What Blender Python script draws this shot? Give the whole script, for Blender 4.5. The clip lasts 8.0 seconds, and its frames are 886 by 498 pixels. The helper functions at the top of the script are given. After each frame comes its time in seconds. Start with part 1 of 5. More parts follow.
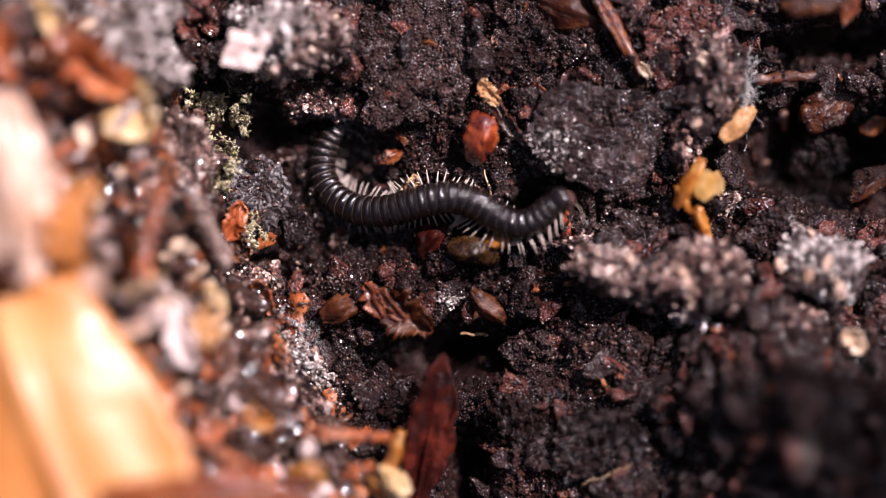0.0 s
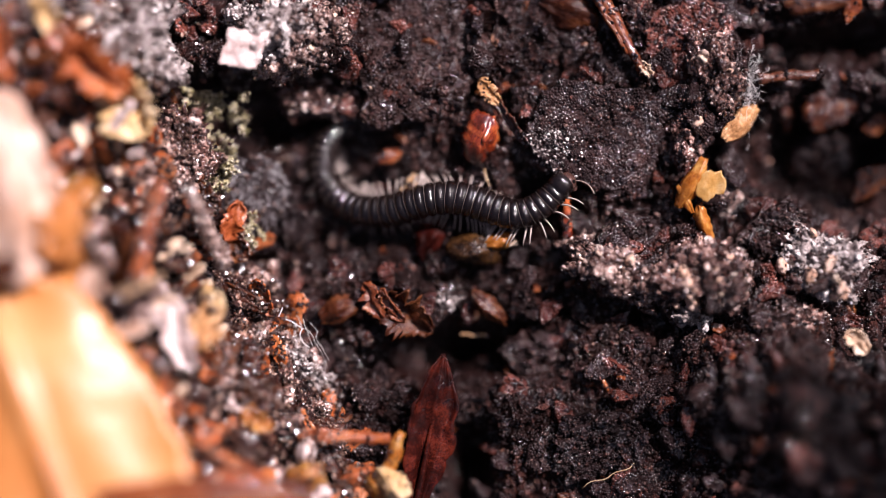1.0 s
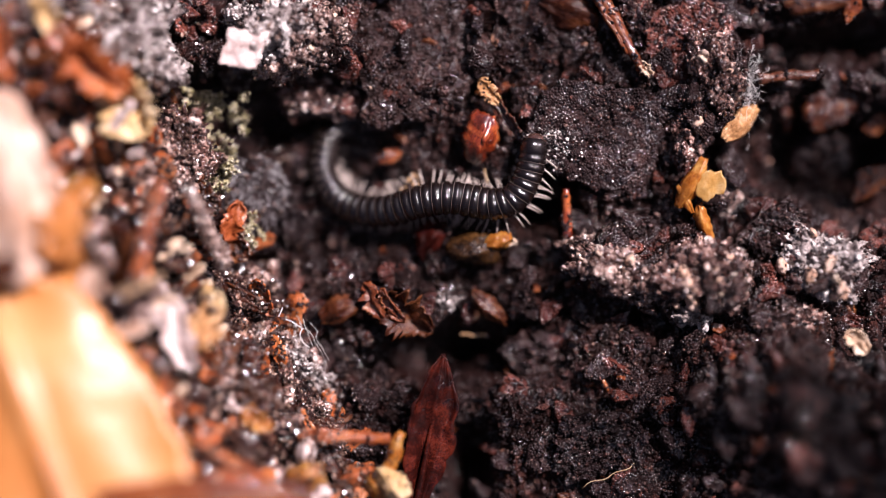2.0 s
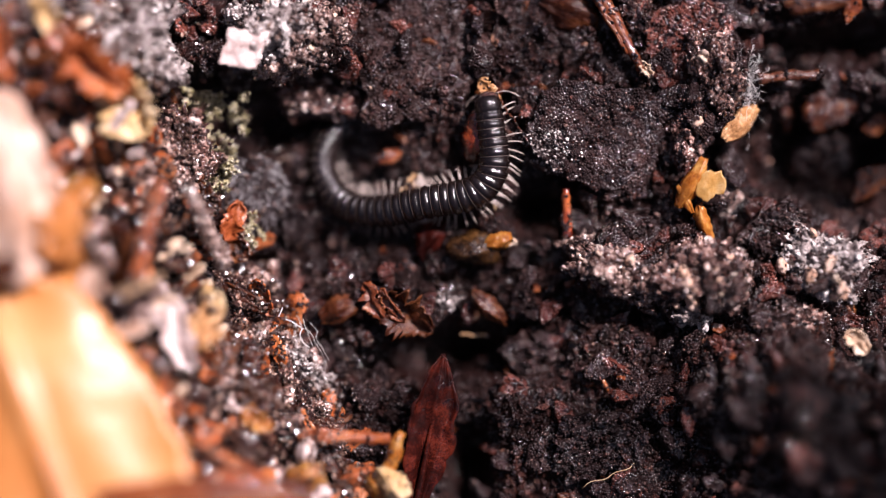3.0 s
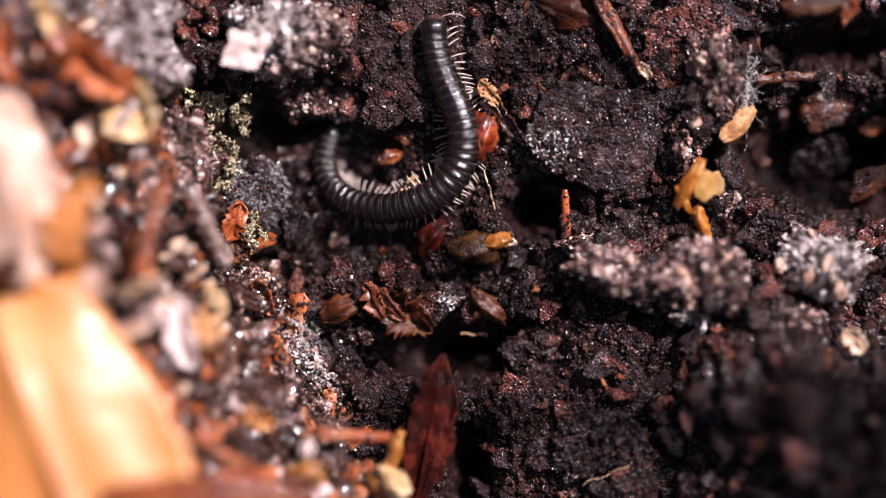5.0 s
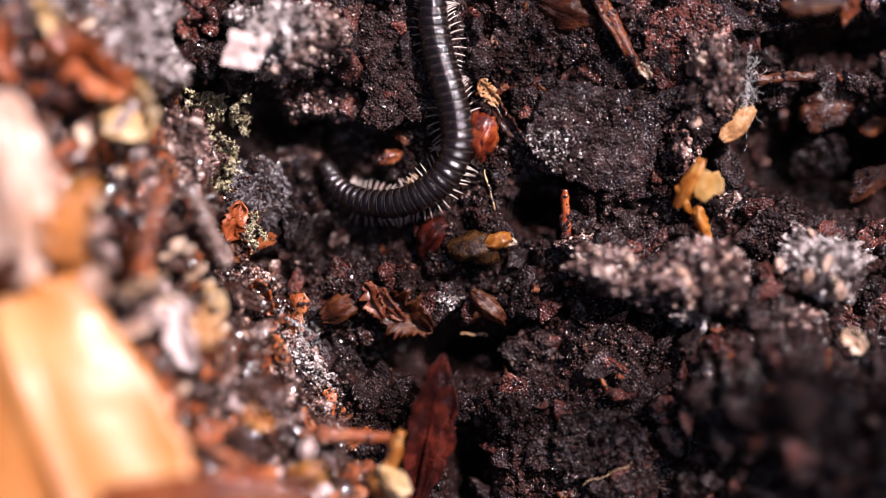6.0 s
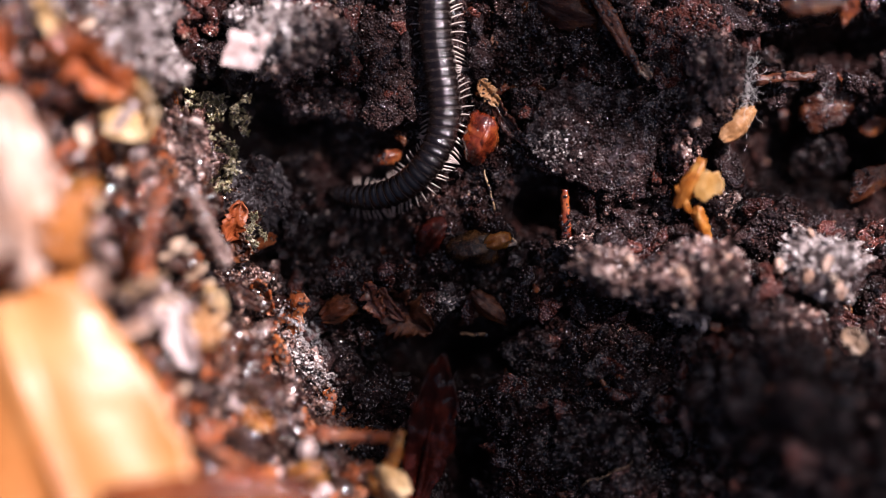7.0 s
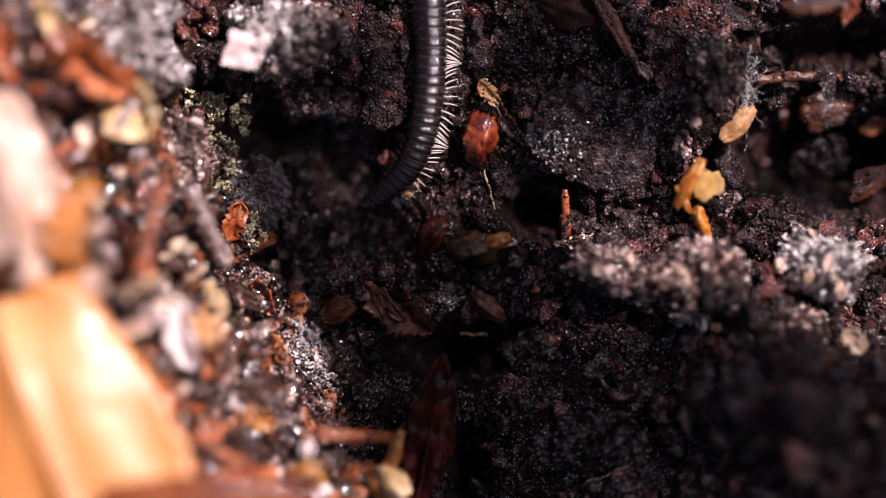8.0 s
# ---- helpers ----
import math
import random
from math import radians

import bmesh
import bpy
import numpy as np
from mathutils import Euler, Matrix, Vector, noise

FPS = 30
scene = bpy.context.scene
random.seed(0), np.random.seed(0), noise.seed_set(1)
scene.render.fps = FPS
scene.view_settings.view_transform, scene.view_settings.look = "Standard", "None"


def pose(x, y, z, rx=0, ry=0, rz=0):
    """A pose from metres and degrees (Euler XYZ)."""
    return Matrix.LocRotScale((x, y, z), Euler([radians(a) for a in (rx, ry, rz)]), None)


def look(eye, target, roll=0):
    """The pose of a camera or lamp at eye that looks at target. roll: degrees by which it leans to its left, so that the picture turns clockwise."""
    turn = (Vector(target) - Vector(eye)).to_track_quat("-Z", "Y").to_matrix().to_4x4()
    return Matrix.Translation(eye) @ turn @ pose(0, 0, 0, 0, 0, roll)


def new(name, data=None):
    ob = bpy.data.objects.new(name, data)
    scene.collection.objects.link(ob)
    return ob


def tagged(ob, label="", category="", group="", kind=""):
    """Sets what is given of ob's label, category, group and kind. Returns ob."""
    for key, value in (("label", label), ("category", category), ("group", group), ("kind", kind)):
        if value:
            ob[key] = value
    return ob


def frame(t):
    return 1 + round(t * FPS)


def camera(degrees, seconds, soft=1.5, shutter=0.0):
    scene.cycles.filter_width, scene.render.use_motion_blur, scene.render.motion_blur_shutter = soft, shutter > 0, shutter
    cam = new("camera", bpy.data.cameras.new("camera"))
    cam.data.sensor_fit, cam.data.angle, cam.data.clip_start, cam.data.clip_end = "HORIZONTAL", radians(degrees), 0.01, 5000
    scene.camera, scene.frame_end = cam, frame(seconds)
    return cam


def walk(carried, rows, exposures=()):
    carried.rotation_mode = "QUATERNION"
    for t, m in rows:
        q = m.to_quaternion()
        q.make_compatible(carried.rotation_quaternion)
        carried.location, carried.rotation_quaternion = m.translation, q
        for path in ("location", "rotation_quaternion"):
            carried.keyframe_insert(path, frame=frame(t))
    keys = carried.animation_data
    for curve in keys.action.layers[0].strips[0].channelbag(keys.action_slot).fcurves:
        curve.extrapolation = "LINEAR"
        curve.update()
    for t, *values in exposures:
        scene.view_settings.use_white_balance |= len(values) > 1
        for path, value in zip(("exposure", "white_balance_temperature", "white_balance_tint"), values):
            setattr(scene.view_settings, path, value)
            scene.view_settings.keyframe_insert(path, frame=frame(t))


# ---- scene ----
# All lengths below are millimetres in the frame of the slope: u across, v up the slope, w out of it.
MM = 0.001
SLOPE = pose(0, 0, 0, 20)


def sl(u, v, w):
    """A point of the slope, in metres of the world."""
    return SLOPE @ Vector((u * MM, v * MM, w * MM))


def slope_pose(u, v, w, rx=0, ry=0, rz=0):
    return SLOPE @ pose(u * MM, v * MM, w * MM, rx, ry, rz)


# ---- camera ----
cam = camera(22.18, 8.0, soft=1.0)
cam.data.dof.use_dof = True
cam.data.dof.aperture_fstop = 4.3


def eye(d):
    return SLOPE @ pose(0, 0, d * MM)


# the height over the slope on which the lens is sharp: it hunts nearer after the start and falls back at 4 s
SHARP = [(0.0, 0.3), (0.25, 0.5), (0.5, 2.0), (0.7, 2.6), (3.6, 2.6), (4.0, 1.8), (4.25, 1.1), (8.0, 1.1)]


def sharp_height(t):
    return float(np.interp(t, [a for a, _ in SHARP], [b for _, b in SHARP]))


walk(cam, [(0.0, eye(161.2)), (0.25, eye(161.1)), (0.5, eye(160.4)), (0.7, eye(160.0)), (3.6, eye(160.0)), (4.0, eye(160.6)),
           (4.25, eye(161.2)), (8.0, eye(161.2))],
     exposures=[(0.0, 1.2, 5850, 28), (8.0, 1.2, 5850, 28)])

# ---- sky and sun ----
SUN = (SLOPE.to_3x3() @ Vector((0.46, 0.50, 0.73))).normalized()
world = bpy.data.worlds.new("sky")
scene.world = world
world.use_nodes = True
wn = world.node_tree.nodes
sky = wn.new("ShaderNodeTexSky")
sky.sky_type = "NISHITA"
sky.sun_disc = False
sky.sun_elevation = math.asin(SUN.z)
sky.dust_density = 8.0
sky.ozone_density = 0.0
sky.sun_rotation = math.atan2(SUN.x, SUN.y)
world.node_tree.links.new(sky.outputs[0], wn["Background"].inputs[0])
wn["Background"].inputs[1].default_value = 0.021
sun = new("sun", bpy.data.lights.new("sun", "SUN"))
sun.data.energy = 5.0
sun.data.angle = radians(0.53)
sun.data.color = (1.0, 0.89, 0.77)
sun.matrix_basis = look(SUN * 2, (0, 0, 0))

# ---- relief of the ground ----
rng = np.random.RandomState(4)
TABLE = rng.rand(256, 256)


def vnoise(x, y):
    """Smooth value noise from 0 to 1, one cell a unit."""
    xi, yi = np.floor(x).astype(int), np.floor(y).astype(int)
    fx, fy = x - xi, y - yi
    fx, fy = fx * fx * (3 - 2 * fx), fy * fy * (3 - 2 * fy)
    a, b = TABLE[xi & 255, yi & 255], TABLE[(xi + 1) & 255, yi & 255]
    c, d = TABLE[xi & 255, (yi + 1) & 255], TABLE[(xi + 1) & 255, (yi + 1) & 255]
    return (a * (1 - fx) + b * fx) * (1 - fy) + (c * (1 - fx) + d * fx) * fy


# mounds and hollows: u, v, height, radius across, radius along
MOUNDS = [
    (-22.92, 13.78, 3.2, 4.6, 5.0), (-10.43, 15.44, 2.4, 4.2, 2.8), (18.41, 11.49, 2.0, 2.2, 4.0), (18.01, -1.94, 3.2, 4.2, 2.6),
    (11.30, -1.54, 2.6, 2.6, 1.5), (26.70, -1.54, 2.2, 3.4, 2.4), (23.41, -10.60, 7.5, 6.2, 6.0), (29.49, -16.68, 7.0, 7.0, 6.0),
    (8.59, -11.09, 1.2, 6.0, 4.5), (12.56, -17.45, 2.0, 8.0, 4.0), (26.75, 16.42, 3.0, 3.0, 2.0), (-2.56, 13.24, 0.7, 4.5, 5.0),
]
HOLLOWS = [
    (-12.05, 9.27, -6.0, 3.4, 2.0), (-7.13, 5.78, -3.6, 4.0, 3.8), (-13.61, 5.75, -1.8, 3.0, 3.0), (6.97, 2.73, -6.0, 2.1, 1.4),
    (25.05, 7.42, -7.0, 3.2, 3.2), (28.95, 14.72, -7.0, 5.0, 1.6), (30.59, 6.19, -9.0, 3.4, 3.0), (1.6, -7.3, -8.0, 5.0, 1.7), (2.08, -15.85, -5.5, 1.5, 3.4),
    (-5.83, 0.65, -2.2, 6.0, 1.2), (-11.91, -1.17, -2.0, 3.0, 1.4), (3.86, -1.17, -1.6, 3.0, 1.0), (-17.17, 10.98, -2.4, 2.2, 2.0),
    (5.91, 4.09, -1.4, 2.2, 1.6), (-7.41, -6.40, -1.0, 3.0, 2.0),
]


def relief(u, v):
    """Height of the slope without its grain."""
    u, v = np.asarray(u, float), np.asarray(v, float)
    # the bank that climbs to the lower left
    d = -(u + 11.5) * 0.80 - (v + 2.0) * 0.42 + 1.6 * (vnoise(u / 5 + 9, v / 5 + 3) - 0.5)
    w = 13.2 * (1 - np.exp(-np.clip(d, 0, None) / 11.0)) * np.clip(d / 2.2, 0, 1) ** 0.8
    for a, b, h, ra, rb in MOUNDS + HOLLOWS:
        w = w + h * np.exp(-((u - a) / ra) ** 2 - ((v - b) / rb) ** 2)
    return w


def billow(x, y):
    """Rounded lumps with sharp creases between them, 0 to 1."""
    return np.abs(2 * vnoise(x, y) - 1) ** 0.75


def ground(u, v):
    """Height of the slope with lumps and grain."""
    u, v = np.asarray(u, float), np.asarray(v, float)
    calm = 1 - 0.6 * np.exp(-((u + 1.5) / 9) ** 2 - ((v - 5) / 6) ** 2) - 0.55 * np.exp(-((u - 12) / 10) ** 2 - ((v + 12) / 7) ** 2)
    w = calm * (2.6 * (billow(u / 3.4 + 40, v / 3.4) - 0.4) + 1.3 * (billow(u / 1.3, v / 1.3 + 70) - 0.4))
    w = w + 0.6 * (billow(u / 0.55 + 11, v / 0.55 + 5) - 0.4) + 0.22 * (vnoise(u / 0.24, v / 0.24 + 31) - 0.5)
    far = np.clip((np.hypot(u, v) - 45) / 160, 0, 1)
    far = far * far * (3 - 2 * far)
    w = relief(u, v) + w * np.clip(1.6 - np.hypot(u, v) / 60, 0, 1)
    return w * (1 - far) + far * -v * math.tan(radians(20))


def high(u, v):
    return float(relief(u, v))



# ---- materials ----
def ramp_of(nt, source, stops):
    node = nt.nodes.new("ShaderNodeValToRGB")
    while len(node.color_ramp.elements) < len(stops):
        node.color_ramp.elements.new(0.5)
    for e, (p, c) in zip(node.color_ramp.elements, stops):
        e.position, e.color = p, (*c, 1)
    nt.links.new(source, node.inputs[0])
    return node.outputs[0]


def noise_of(nt, coord, size, detail=5.0, rough=0.6, stretch=None):
    """Noise with features of about size millimetres."""
    if stretch:
        m = nt.nodes.new("ShaderNodeMapping")
        m.inputs["Scale"].default_value = stretch
        nt.links.new(coord, m.inputs[0])
        coord = m.outputs[0]
    node = nt.nodes.new("ShaderNodeTexNoise")
    node.inputs["Scale"].default_value = 1000.0 / size
    node.inputs["Detail"].default_value = detail
    node.inputs["Roughness"].default_value = rough
    nt.links.new(coord, node.inputs["Vector"])
    return node.outputs[0]


def fit_range(nt, source, a, b, lo, hi):
    node = nt.nodes.new("ShaderNodeMapRange")
    for k, x in enumerate((a, b, lo, hi)):
        node.inputs[k + 1].default_value = x
    nt.links.new(source, node.inputs[0])
    return node.outputs[0]


def surface(name, stops, size=1.5, fine=0.15, rough=(0.25, 0.6), bump=0.5, depth=0.06, stretch=None, vary=0.0, island=False,
            through_light=0.0, glow=(1, 0.5, 0.2), coat=0.0, spec=0.5, beads=0.0, striae=False, wet=0.0, soak=(0.45, 0.58)):
    """A natural surface: colours by coarse noise, gloss and relief by fine noise, all sizes in millimetres."""
    m = bpy.data.materials.new(name)
    m.use_nodes = True
    nt = m.node_tree
    bsdf = nt.nodes["Principled BSDF"]
    coord = nt.nodes.new("ShaderNodeTexCoord").outputs["Object"]
    coarse = noise_of(nt, coord, size, 6, 0.62, stretch)
    small = noise_of(nt, coord, fine, 4, 0.6, stretch)
    both = nt.nodes.new("ShaderNodeMath")
    both.operation = "MULTIPLY_ADD"
    nt.links.new(small, both.inputs[0])
    both.inputs[1].default_value = 0.35
    nt.links.new(coarse, both.inputs[2])
    shift = nt.nodes.new("ShaderNodeMath")
    shift.operation = "SUBTRACT"
    nt.links.new(both.outputs[0], shift.inputs[0])
    shift.inputs[1].default_value = 0.175
    value = shift.outputs[0]
    if island or vary:
        if island:
            rnd = nt.nodes.new("ShaderNodeNewGeometry").outputs["Random Per Island"]
        else:
            rnd = nt.nodes.new("ShaderNodeObjectInfo").outputs["Random"]
        off = fit_range(nt, rnd, 0, 1, -vary, vary)
        add = nt.nodes.new("ShaderNodeMath")
        nt.links.new(value, add.inputs[0])
        nt.links.new(off, add.inputs[1])
        value = add.outputs[0]
    colour = ramp_of(nt, value, stops)
    nt.links.new(colour, bsdf.inputs["Base Color"])
    nt.links.new(fit_range(nt, small, 0.35, 0.65, rough[0], rough[1]), bsdf.inputs["Roughness"])
    bsdf.inputs["Specular IOR Level"].default_value = spec
    if wet:
        # films of water lie in patches; the rest is dull
        film = fit_range(nt, noise_of(nt, coord, wet, 3, 0.65), soak[0], soak[1], 0, 1)
        nt.links.new(fit_range(nt, film, 0, 1, 0.1, spec), bsdf.inputs["Specular IOR Level"])
        dull = nt.nodes.new("ShaderNodeMapRange")
        nt.links.new(film, dull.inputs[0])
        dull.inputs[3].default_value, dull.inputs[4].default_value = 0.55, rough[0]
        nt.links.new(dull.outputs[0], bsdf.inputs["Roughness"])
    bsdf.inputs["Coat Weight"].default_value = coat
    bsdf.inputs["Coat Roughness"].default_value = 0.05
    if wet:
        nt.links.new(fit_range(nt, film, 0, 1, 0.0, 0.6), bsdf.inputs["Coat Weight"])
    # a film of water smooths the finest grain, so that its domes glint
    mid = noise_of(nt, coord, fine * 3.2, 1 if beads else 3, 0.5, stretch)
    faint = nt.nodes.new("ShaderNodeMath")
    faint.operation = "MULTIPLY"
    faint.inputs[1].default_value = 0.15 if beads else 1.0
    nt.links.new(small, faint.inputs[0])
    total = nt.nodes.new("ShaderNodeMath")
    total.operation = "MULTIPLY_ADD"
    nt.links.new(mid, total.inputs[0])
    total.inputs[1].default_value = 1.2 if beads else 2.0
    nt.links.new(faint.outputs[0], total.inputs[2])
    if beads:
        cell = nt.nodes.new("ShaderNodeTexVoronoi")
        cell.inputs["Scale"].default_value = 1000.0 / beads
        nt.links.new(coord, cell.inputs["Vector"])
        dome = nt.nodes.new("ShaderNodeMath")
        dome.operation = "MULTIPLY_ADD"
        square = nt.nodes.new("ShaderNodeMath")
        square.operation = "POWER"
        square.inputs[1].default_value = 2.0
        nt.links.new(cell.outputs["Distance"], square.inputs[0])
        nt.links.new(square.outputs[0], dome.inputs[0])
        dome.inputs[1].default_value = -4.0
        nt.links.new(total.outputs[0], dome.inputs[2])
        total = dome
    if striae:
        # fine grooves along x, round the body
        axis = nt.nodes.new("ShaderNodeSeparateXYZ")
        nt.links.new(coord, axis.inputs[0])
        turn = nt.nodes.new("ShaderNodeMath")
        turn.operation = "ARCTAN2"
        nt.links.new(axis.outputs[1], turn.inputs[0])
        nt.links.new(axis.outputs[2], turn.inputs[1])
        many = nt.nodes.new("ShaderNodeMath")
        many.operation = "MULTIPLY"
        many.inputs[1].default_value = 52.0
        nt.links.new(turn.outputs[0], many.inputs[0])
        sine = nt.nodes.new("ShaderNodeMath")
        sine.operation = "SINE"
        nt.links.new(many.outputs[0], sine.inputs[0])
        groove = nt.nodes.new("ShaderNodeMath")
        groove.operation = "MULTIPLY_ADD"
        groove.inputs[1].default_value = 0.32
        nt.links.new(sine.outputs[0], groove.inputs[0])
        nt.links.new(total.outputs[0], groove.inputs[2])
        total = groove
    b = nt.nodes.new("ShaderNodeBump")
    b.inputs["Strength"].default_value = bump
    b.inputs["Distance"].default_value = depth * MM
    nt.links.new(total.outputs[0], b.inputs["Height"])
    nt.links.new(b.outputs[0], bsdf.inputs["Normal"])
    if coat or wet:
        nt.links.new(b.outputs[0], bsdf.inputs["Coat Normal"])
    if through_light:
        tr = nt.nodes.new("ShaderNodeBsdfTranslucent")
        tint = nt.nodes.new("ShaderNodeMix")
        tint.data_type, tint.blend_type = "RGBA", "MULTIPLY"
        tint.inputs[0].default_value = 1.0
        nt.links.new(colour, tint.inputs[6])
        tint.inputs[7].default_value = (*glow, 1)
        nt.links.new(tint.outputs[2], tr.inputs[0])
        mix = nt.nodes.new("ShaderNodeMixShader")
        mix.inputs[0].default_value = through_light
        nt.links.new(bsdf.outputs[0], mix.inputs[1])
        nt.links.new(tr.outputs[0], mix.inputs[2])
        nt.links.new(mix.outputs[0], nt.nodes["Material Output"].inputs[0])
    return m


SOIL = surface("wet_soil", [(0.25, (0.00302, 0.00136, 0.00139)), (0.5, (0.0095, 0.0032, 0.0025)), (0.64, (0.021, 0.0064, 0.0045)), (0.8, (0.062, 0.019, 0.012))],
               size=3.0, fine=0.13, rough=(0.12, 0.3), bump=1.0, depth=0.05, spec=0.8, beads=0.22, wet=1.6, soak=(0.5, 0.6))
CRUMB = surface("soil_crumb", [(0.2, (0.00302, 0.00136, 0.00139)), (0.5, (0.00984, 0.0038, 0.00334)), (0.68, (0.02723, 0.00944, 0.00723)), (0.9, (0.1058, 0.04072, 0.03059))],
                size=0.8, fine=0.1, rough=(0.12, 0.3), bump=1.0, depth=0.045, vary=0.24, island=True, spec=1.0, beads=0.2, wet=1.2, soak=(0.49, 0.6))
# grey soil, its ramp lightened to carry part of the wet sparkle
GREY = surface("sparkle_pale_soil", [(0.32, (0.09, 0.07, 0.064)), (0.46, (0.24, 0.2, 0.185)), (0.57, (0.45, 0.4, 0.375)), (0.7, (0.72, 0.68, 0.65))],
               size=1.0, fine=0.12, rough=(0.2, 0.3), bump=1.0, depth=0.07, spec=1.0, vary=0.16, island=True, beads=0.34, wet=0.8, soak=(0.38, 0.5))
BROWN_CLUMP = surface("brown_clump", [(0.34, (0.016, 0.007, 0.0055)), (0.46, (0.075, 0.032, 0.024)), (0.56, (0.28, 0.165, 0.13)), (0.7, (0.66, 0.54, 0.48))],
                      size=0.9, fine=0.12, rough=(0.2, 0.3), bump=1.0, depth=0.07, spec=1.0, vary=0.18, island=True, beads=0.32, wet=0.9, soak=(0.4, 0.52))
PALE_CLUMP = surface("pale_clump", [(0.34, (0.025, 0.012, 0.0095)), (0.46, (0.11, 0.06, 0.047)), (0.58, (0.33, 0.23, 0.19)), (0.72, (0.7, 0.59, 0.53))],
                     size=0.9, fine=0.12, rough=(0.2, 0.3), bump=1.0, depth=0.07, spec=1.0, vary=0.16, island=True, beads=0.34, wet=0.9, soak=(0.38, 0.5))
BARK = surface("wet_bark", [(0.3, (0.00541, 0.00284, 0.00298)), (0.55, (0.01389, 0.00698, 0.00682)), (0.75, (0.03864, 0.01776, 0.01484))],
               size=2.2, fine=0.12, rough=(0.12, 0.3), bump=1.0, depth=0.04, spec=1.1, vary=0.08, beads=0.19, wet=1.0, soak=(0.49, 0.6))
ROTTEN = surface("rotten_wood", [(0.3, (0.010, 0.0052, 0.0046)), (0.55, (0.026, 0.0135, 0.012)), (0.75, (0.065, 0.033, 0.027))],
                 size=2.4, fine=0.12, rough=(0.12, 0.3), bump=1.0, depth=0.045, spec=0.9, vary=0.05, beads=0.22, wet=1.0, soak=(0.5, 0.62))
SLATE = surface("grey_bark", [(0.3, (0.012, 0.009, 0.0095)), (0.55, (0.03, 0.023, 0.0235)), (0.75, (0.065, 0.05, 0.049))], size=2.6, fine=0.2, rough=(0.3, 0.5), bump=0.6, depth=0.08)
RUSSET = surface("russet_leaf", [(0.3, (0.02436, 0.00605, 0.00435)), (0.55, (0.0609, 0.01512, 0.00918)), (0.75, (0.14645, 0.04032, 0.02415))],
                 size=2.0, fine=0.12, rough=(0.12, 0.3), bump=1.0, depth=0.04, spec=1.2, vary=0.1, beads=0.2, wet=1.0)
HUSK = surface("bud_husk", [(0.25, (0.035, 0.007, 0.003)), (0.5, (0.15, 0.036, 0.011)), (0.7, (0.32, 0.1, 0.026)), (0.85, (0.48, 0.22, 0.08))],
               size=1.2, fine=0.12, rough=(0.12, 0.28), bump=0.8, depth=0.07, stretch=(0.4, 1, 1), vary=0.08, spec=0.5, coat=0.7, through_light=0.3, glow=(1, 0.45, 0.12))
DARK_HUSK = surface("dark_husk", [(0.25, (0.008, 0.0022, 0.0012)), (0.5, (0.05, 0.0125, 0.0042)), (0.75, (0.17, 0.055, 0.015))],
                    size=1.2, fine=0.12, rough=(0.12, 0.28), bump=0.9, depth=0.09, stretch=(0.4, 1, 1), vary=0.1, spec=0.4, coat=0.12, through_light=0.25, glow=(1, 0.45, 0.15))
OLIVE = surface("olive_husk", [(0.3, (0.008, 0.0035, 0.0012)), (0.5, (0.04, 0.017, 0.005)), (0.72, (0.14, 0.065, 0.018))],
                size=1.0, fine=0.12, rough=(0.15, 0.3), bump=0.8, depth=0.07, coat=0.6, spec=0.4, through_light=0.3, glow=(1, 0.6, 0.2))
AMBER = surface("amber_husk", [(0.3, (0.2, 0.05, 0.005)), (0.5, (0.42, 0.15, 0.018)), (0.7, (0.58, 0.33, 0.085))],
                size=1.0, fine=0.15, rough=(0.25, 0.5), bump=0.5, depth=0.05, through_light=0.4, glow=(1, 0.75, 0.35), wet=0.8, spec=0.8, soak=(0.4, 0.5))
HONEY = surface("honey_membrane", [(0.25, (0.34, 0.16, 0.03)), (0.5, (0.5, 0.29, 0.08)), (0.75, (0.62, 0.44, 0.2))],
                size=0.9, fine=0.12, rough=(0.2, 0.45), bump=0.4, depth=0.04, through_light=0.45, glow=(1, 0.8, 0.4), coat=0.4)
BUTTER = surface("butter_yellow_leaf", [(0.3, (0.42, 0.22, 0.07)), (0.5, (0.6, 0.41, 0.19)), (0.7, (0.72, 0.58, 0.38))],
                 size=1.8, fine=0.15, rough=(0.3, 0.5), bump=0.6, depth=0.06, through_light=0.25, glow=(1, 0.8, 0.5), wet=1.2, spec=0.7)
CREAM = surface("cream_fragment", [(0.25, (0.3108, 0.189, 0.1088)), (0.5, (0.4884, 0.364, 0.2584)), (0.75, (0.6068, 0.518, 0.4216))],
                size=1.2, fine=0.15, rough=(0.35, 0.6), bump=0.8, depth=0.07, vary=0.08, wet=1.2, spec=0.8)
PINK_CHIP = surface("pale_chip", [(0.25, (0.36, 0.25, 0.22)), (0.5, (0.54, 0.42, 0.385)), (0.75, (0.66, 0.57, 0.53))],
                    size=1.6, fine=0.15, rough=(0.3, 0.6), bump=0.8, depth=0.07, wet=1.2, spec=0.8)
TAN_CHIP = surface("tan_chip", [(0.25, (0.16, 0.07, 0.025)), (0.5, (0.36, 0.18, 0.07)), (0.75, (0.52, 0.33, 0.17))],
                   size=0.7, fine=0.12, rough=(0.2, 0.45), bump=0.8, depth=0.07, spec=0.8, wet=1.2)
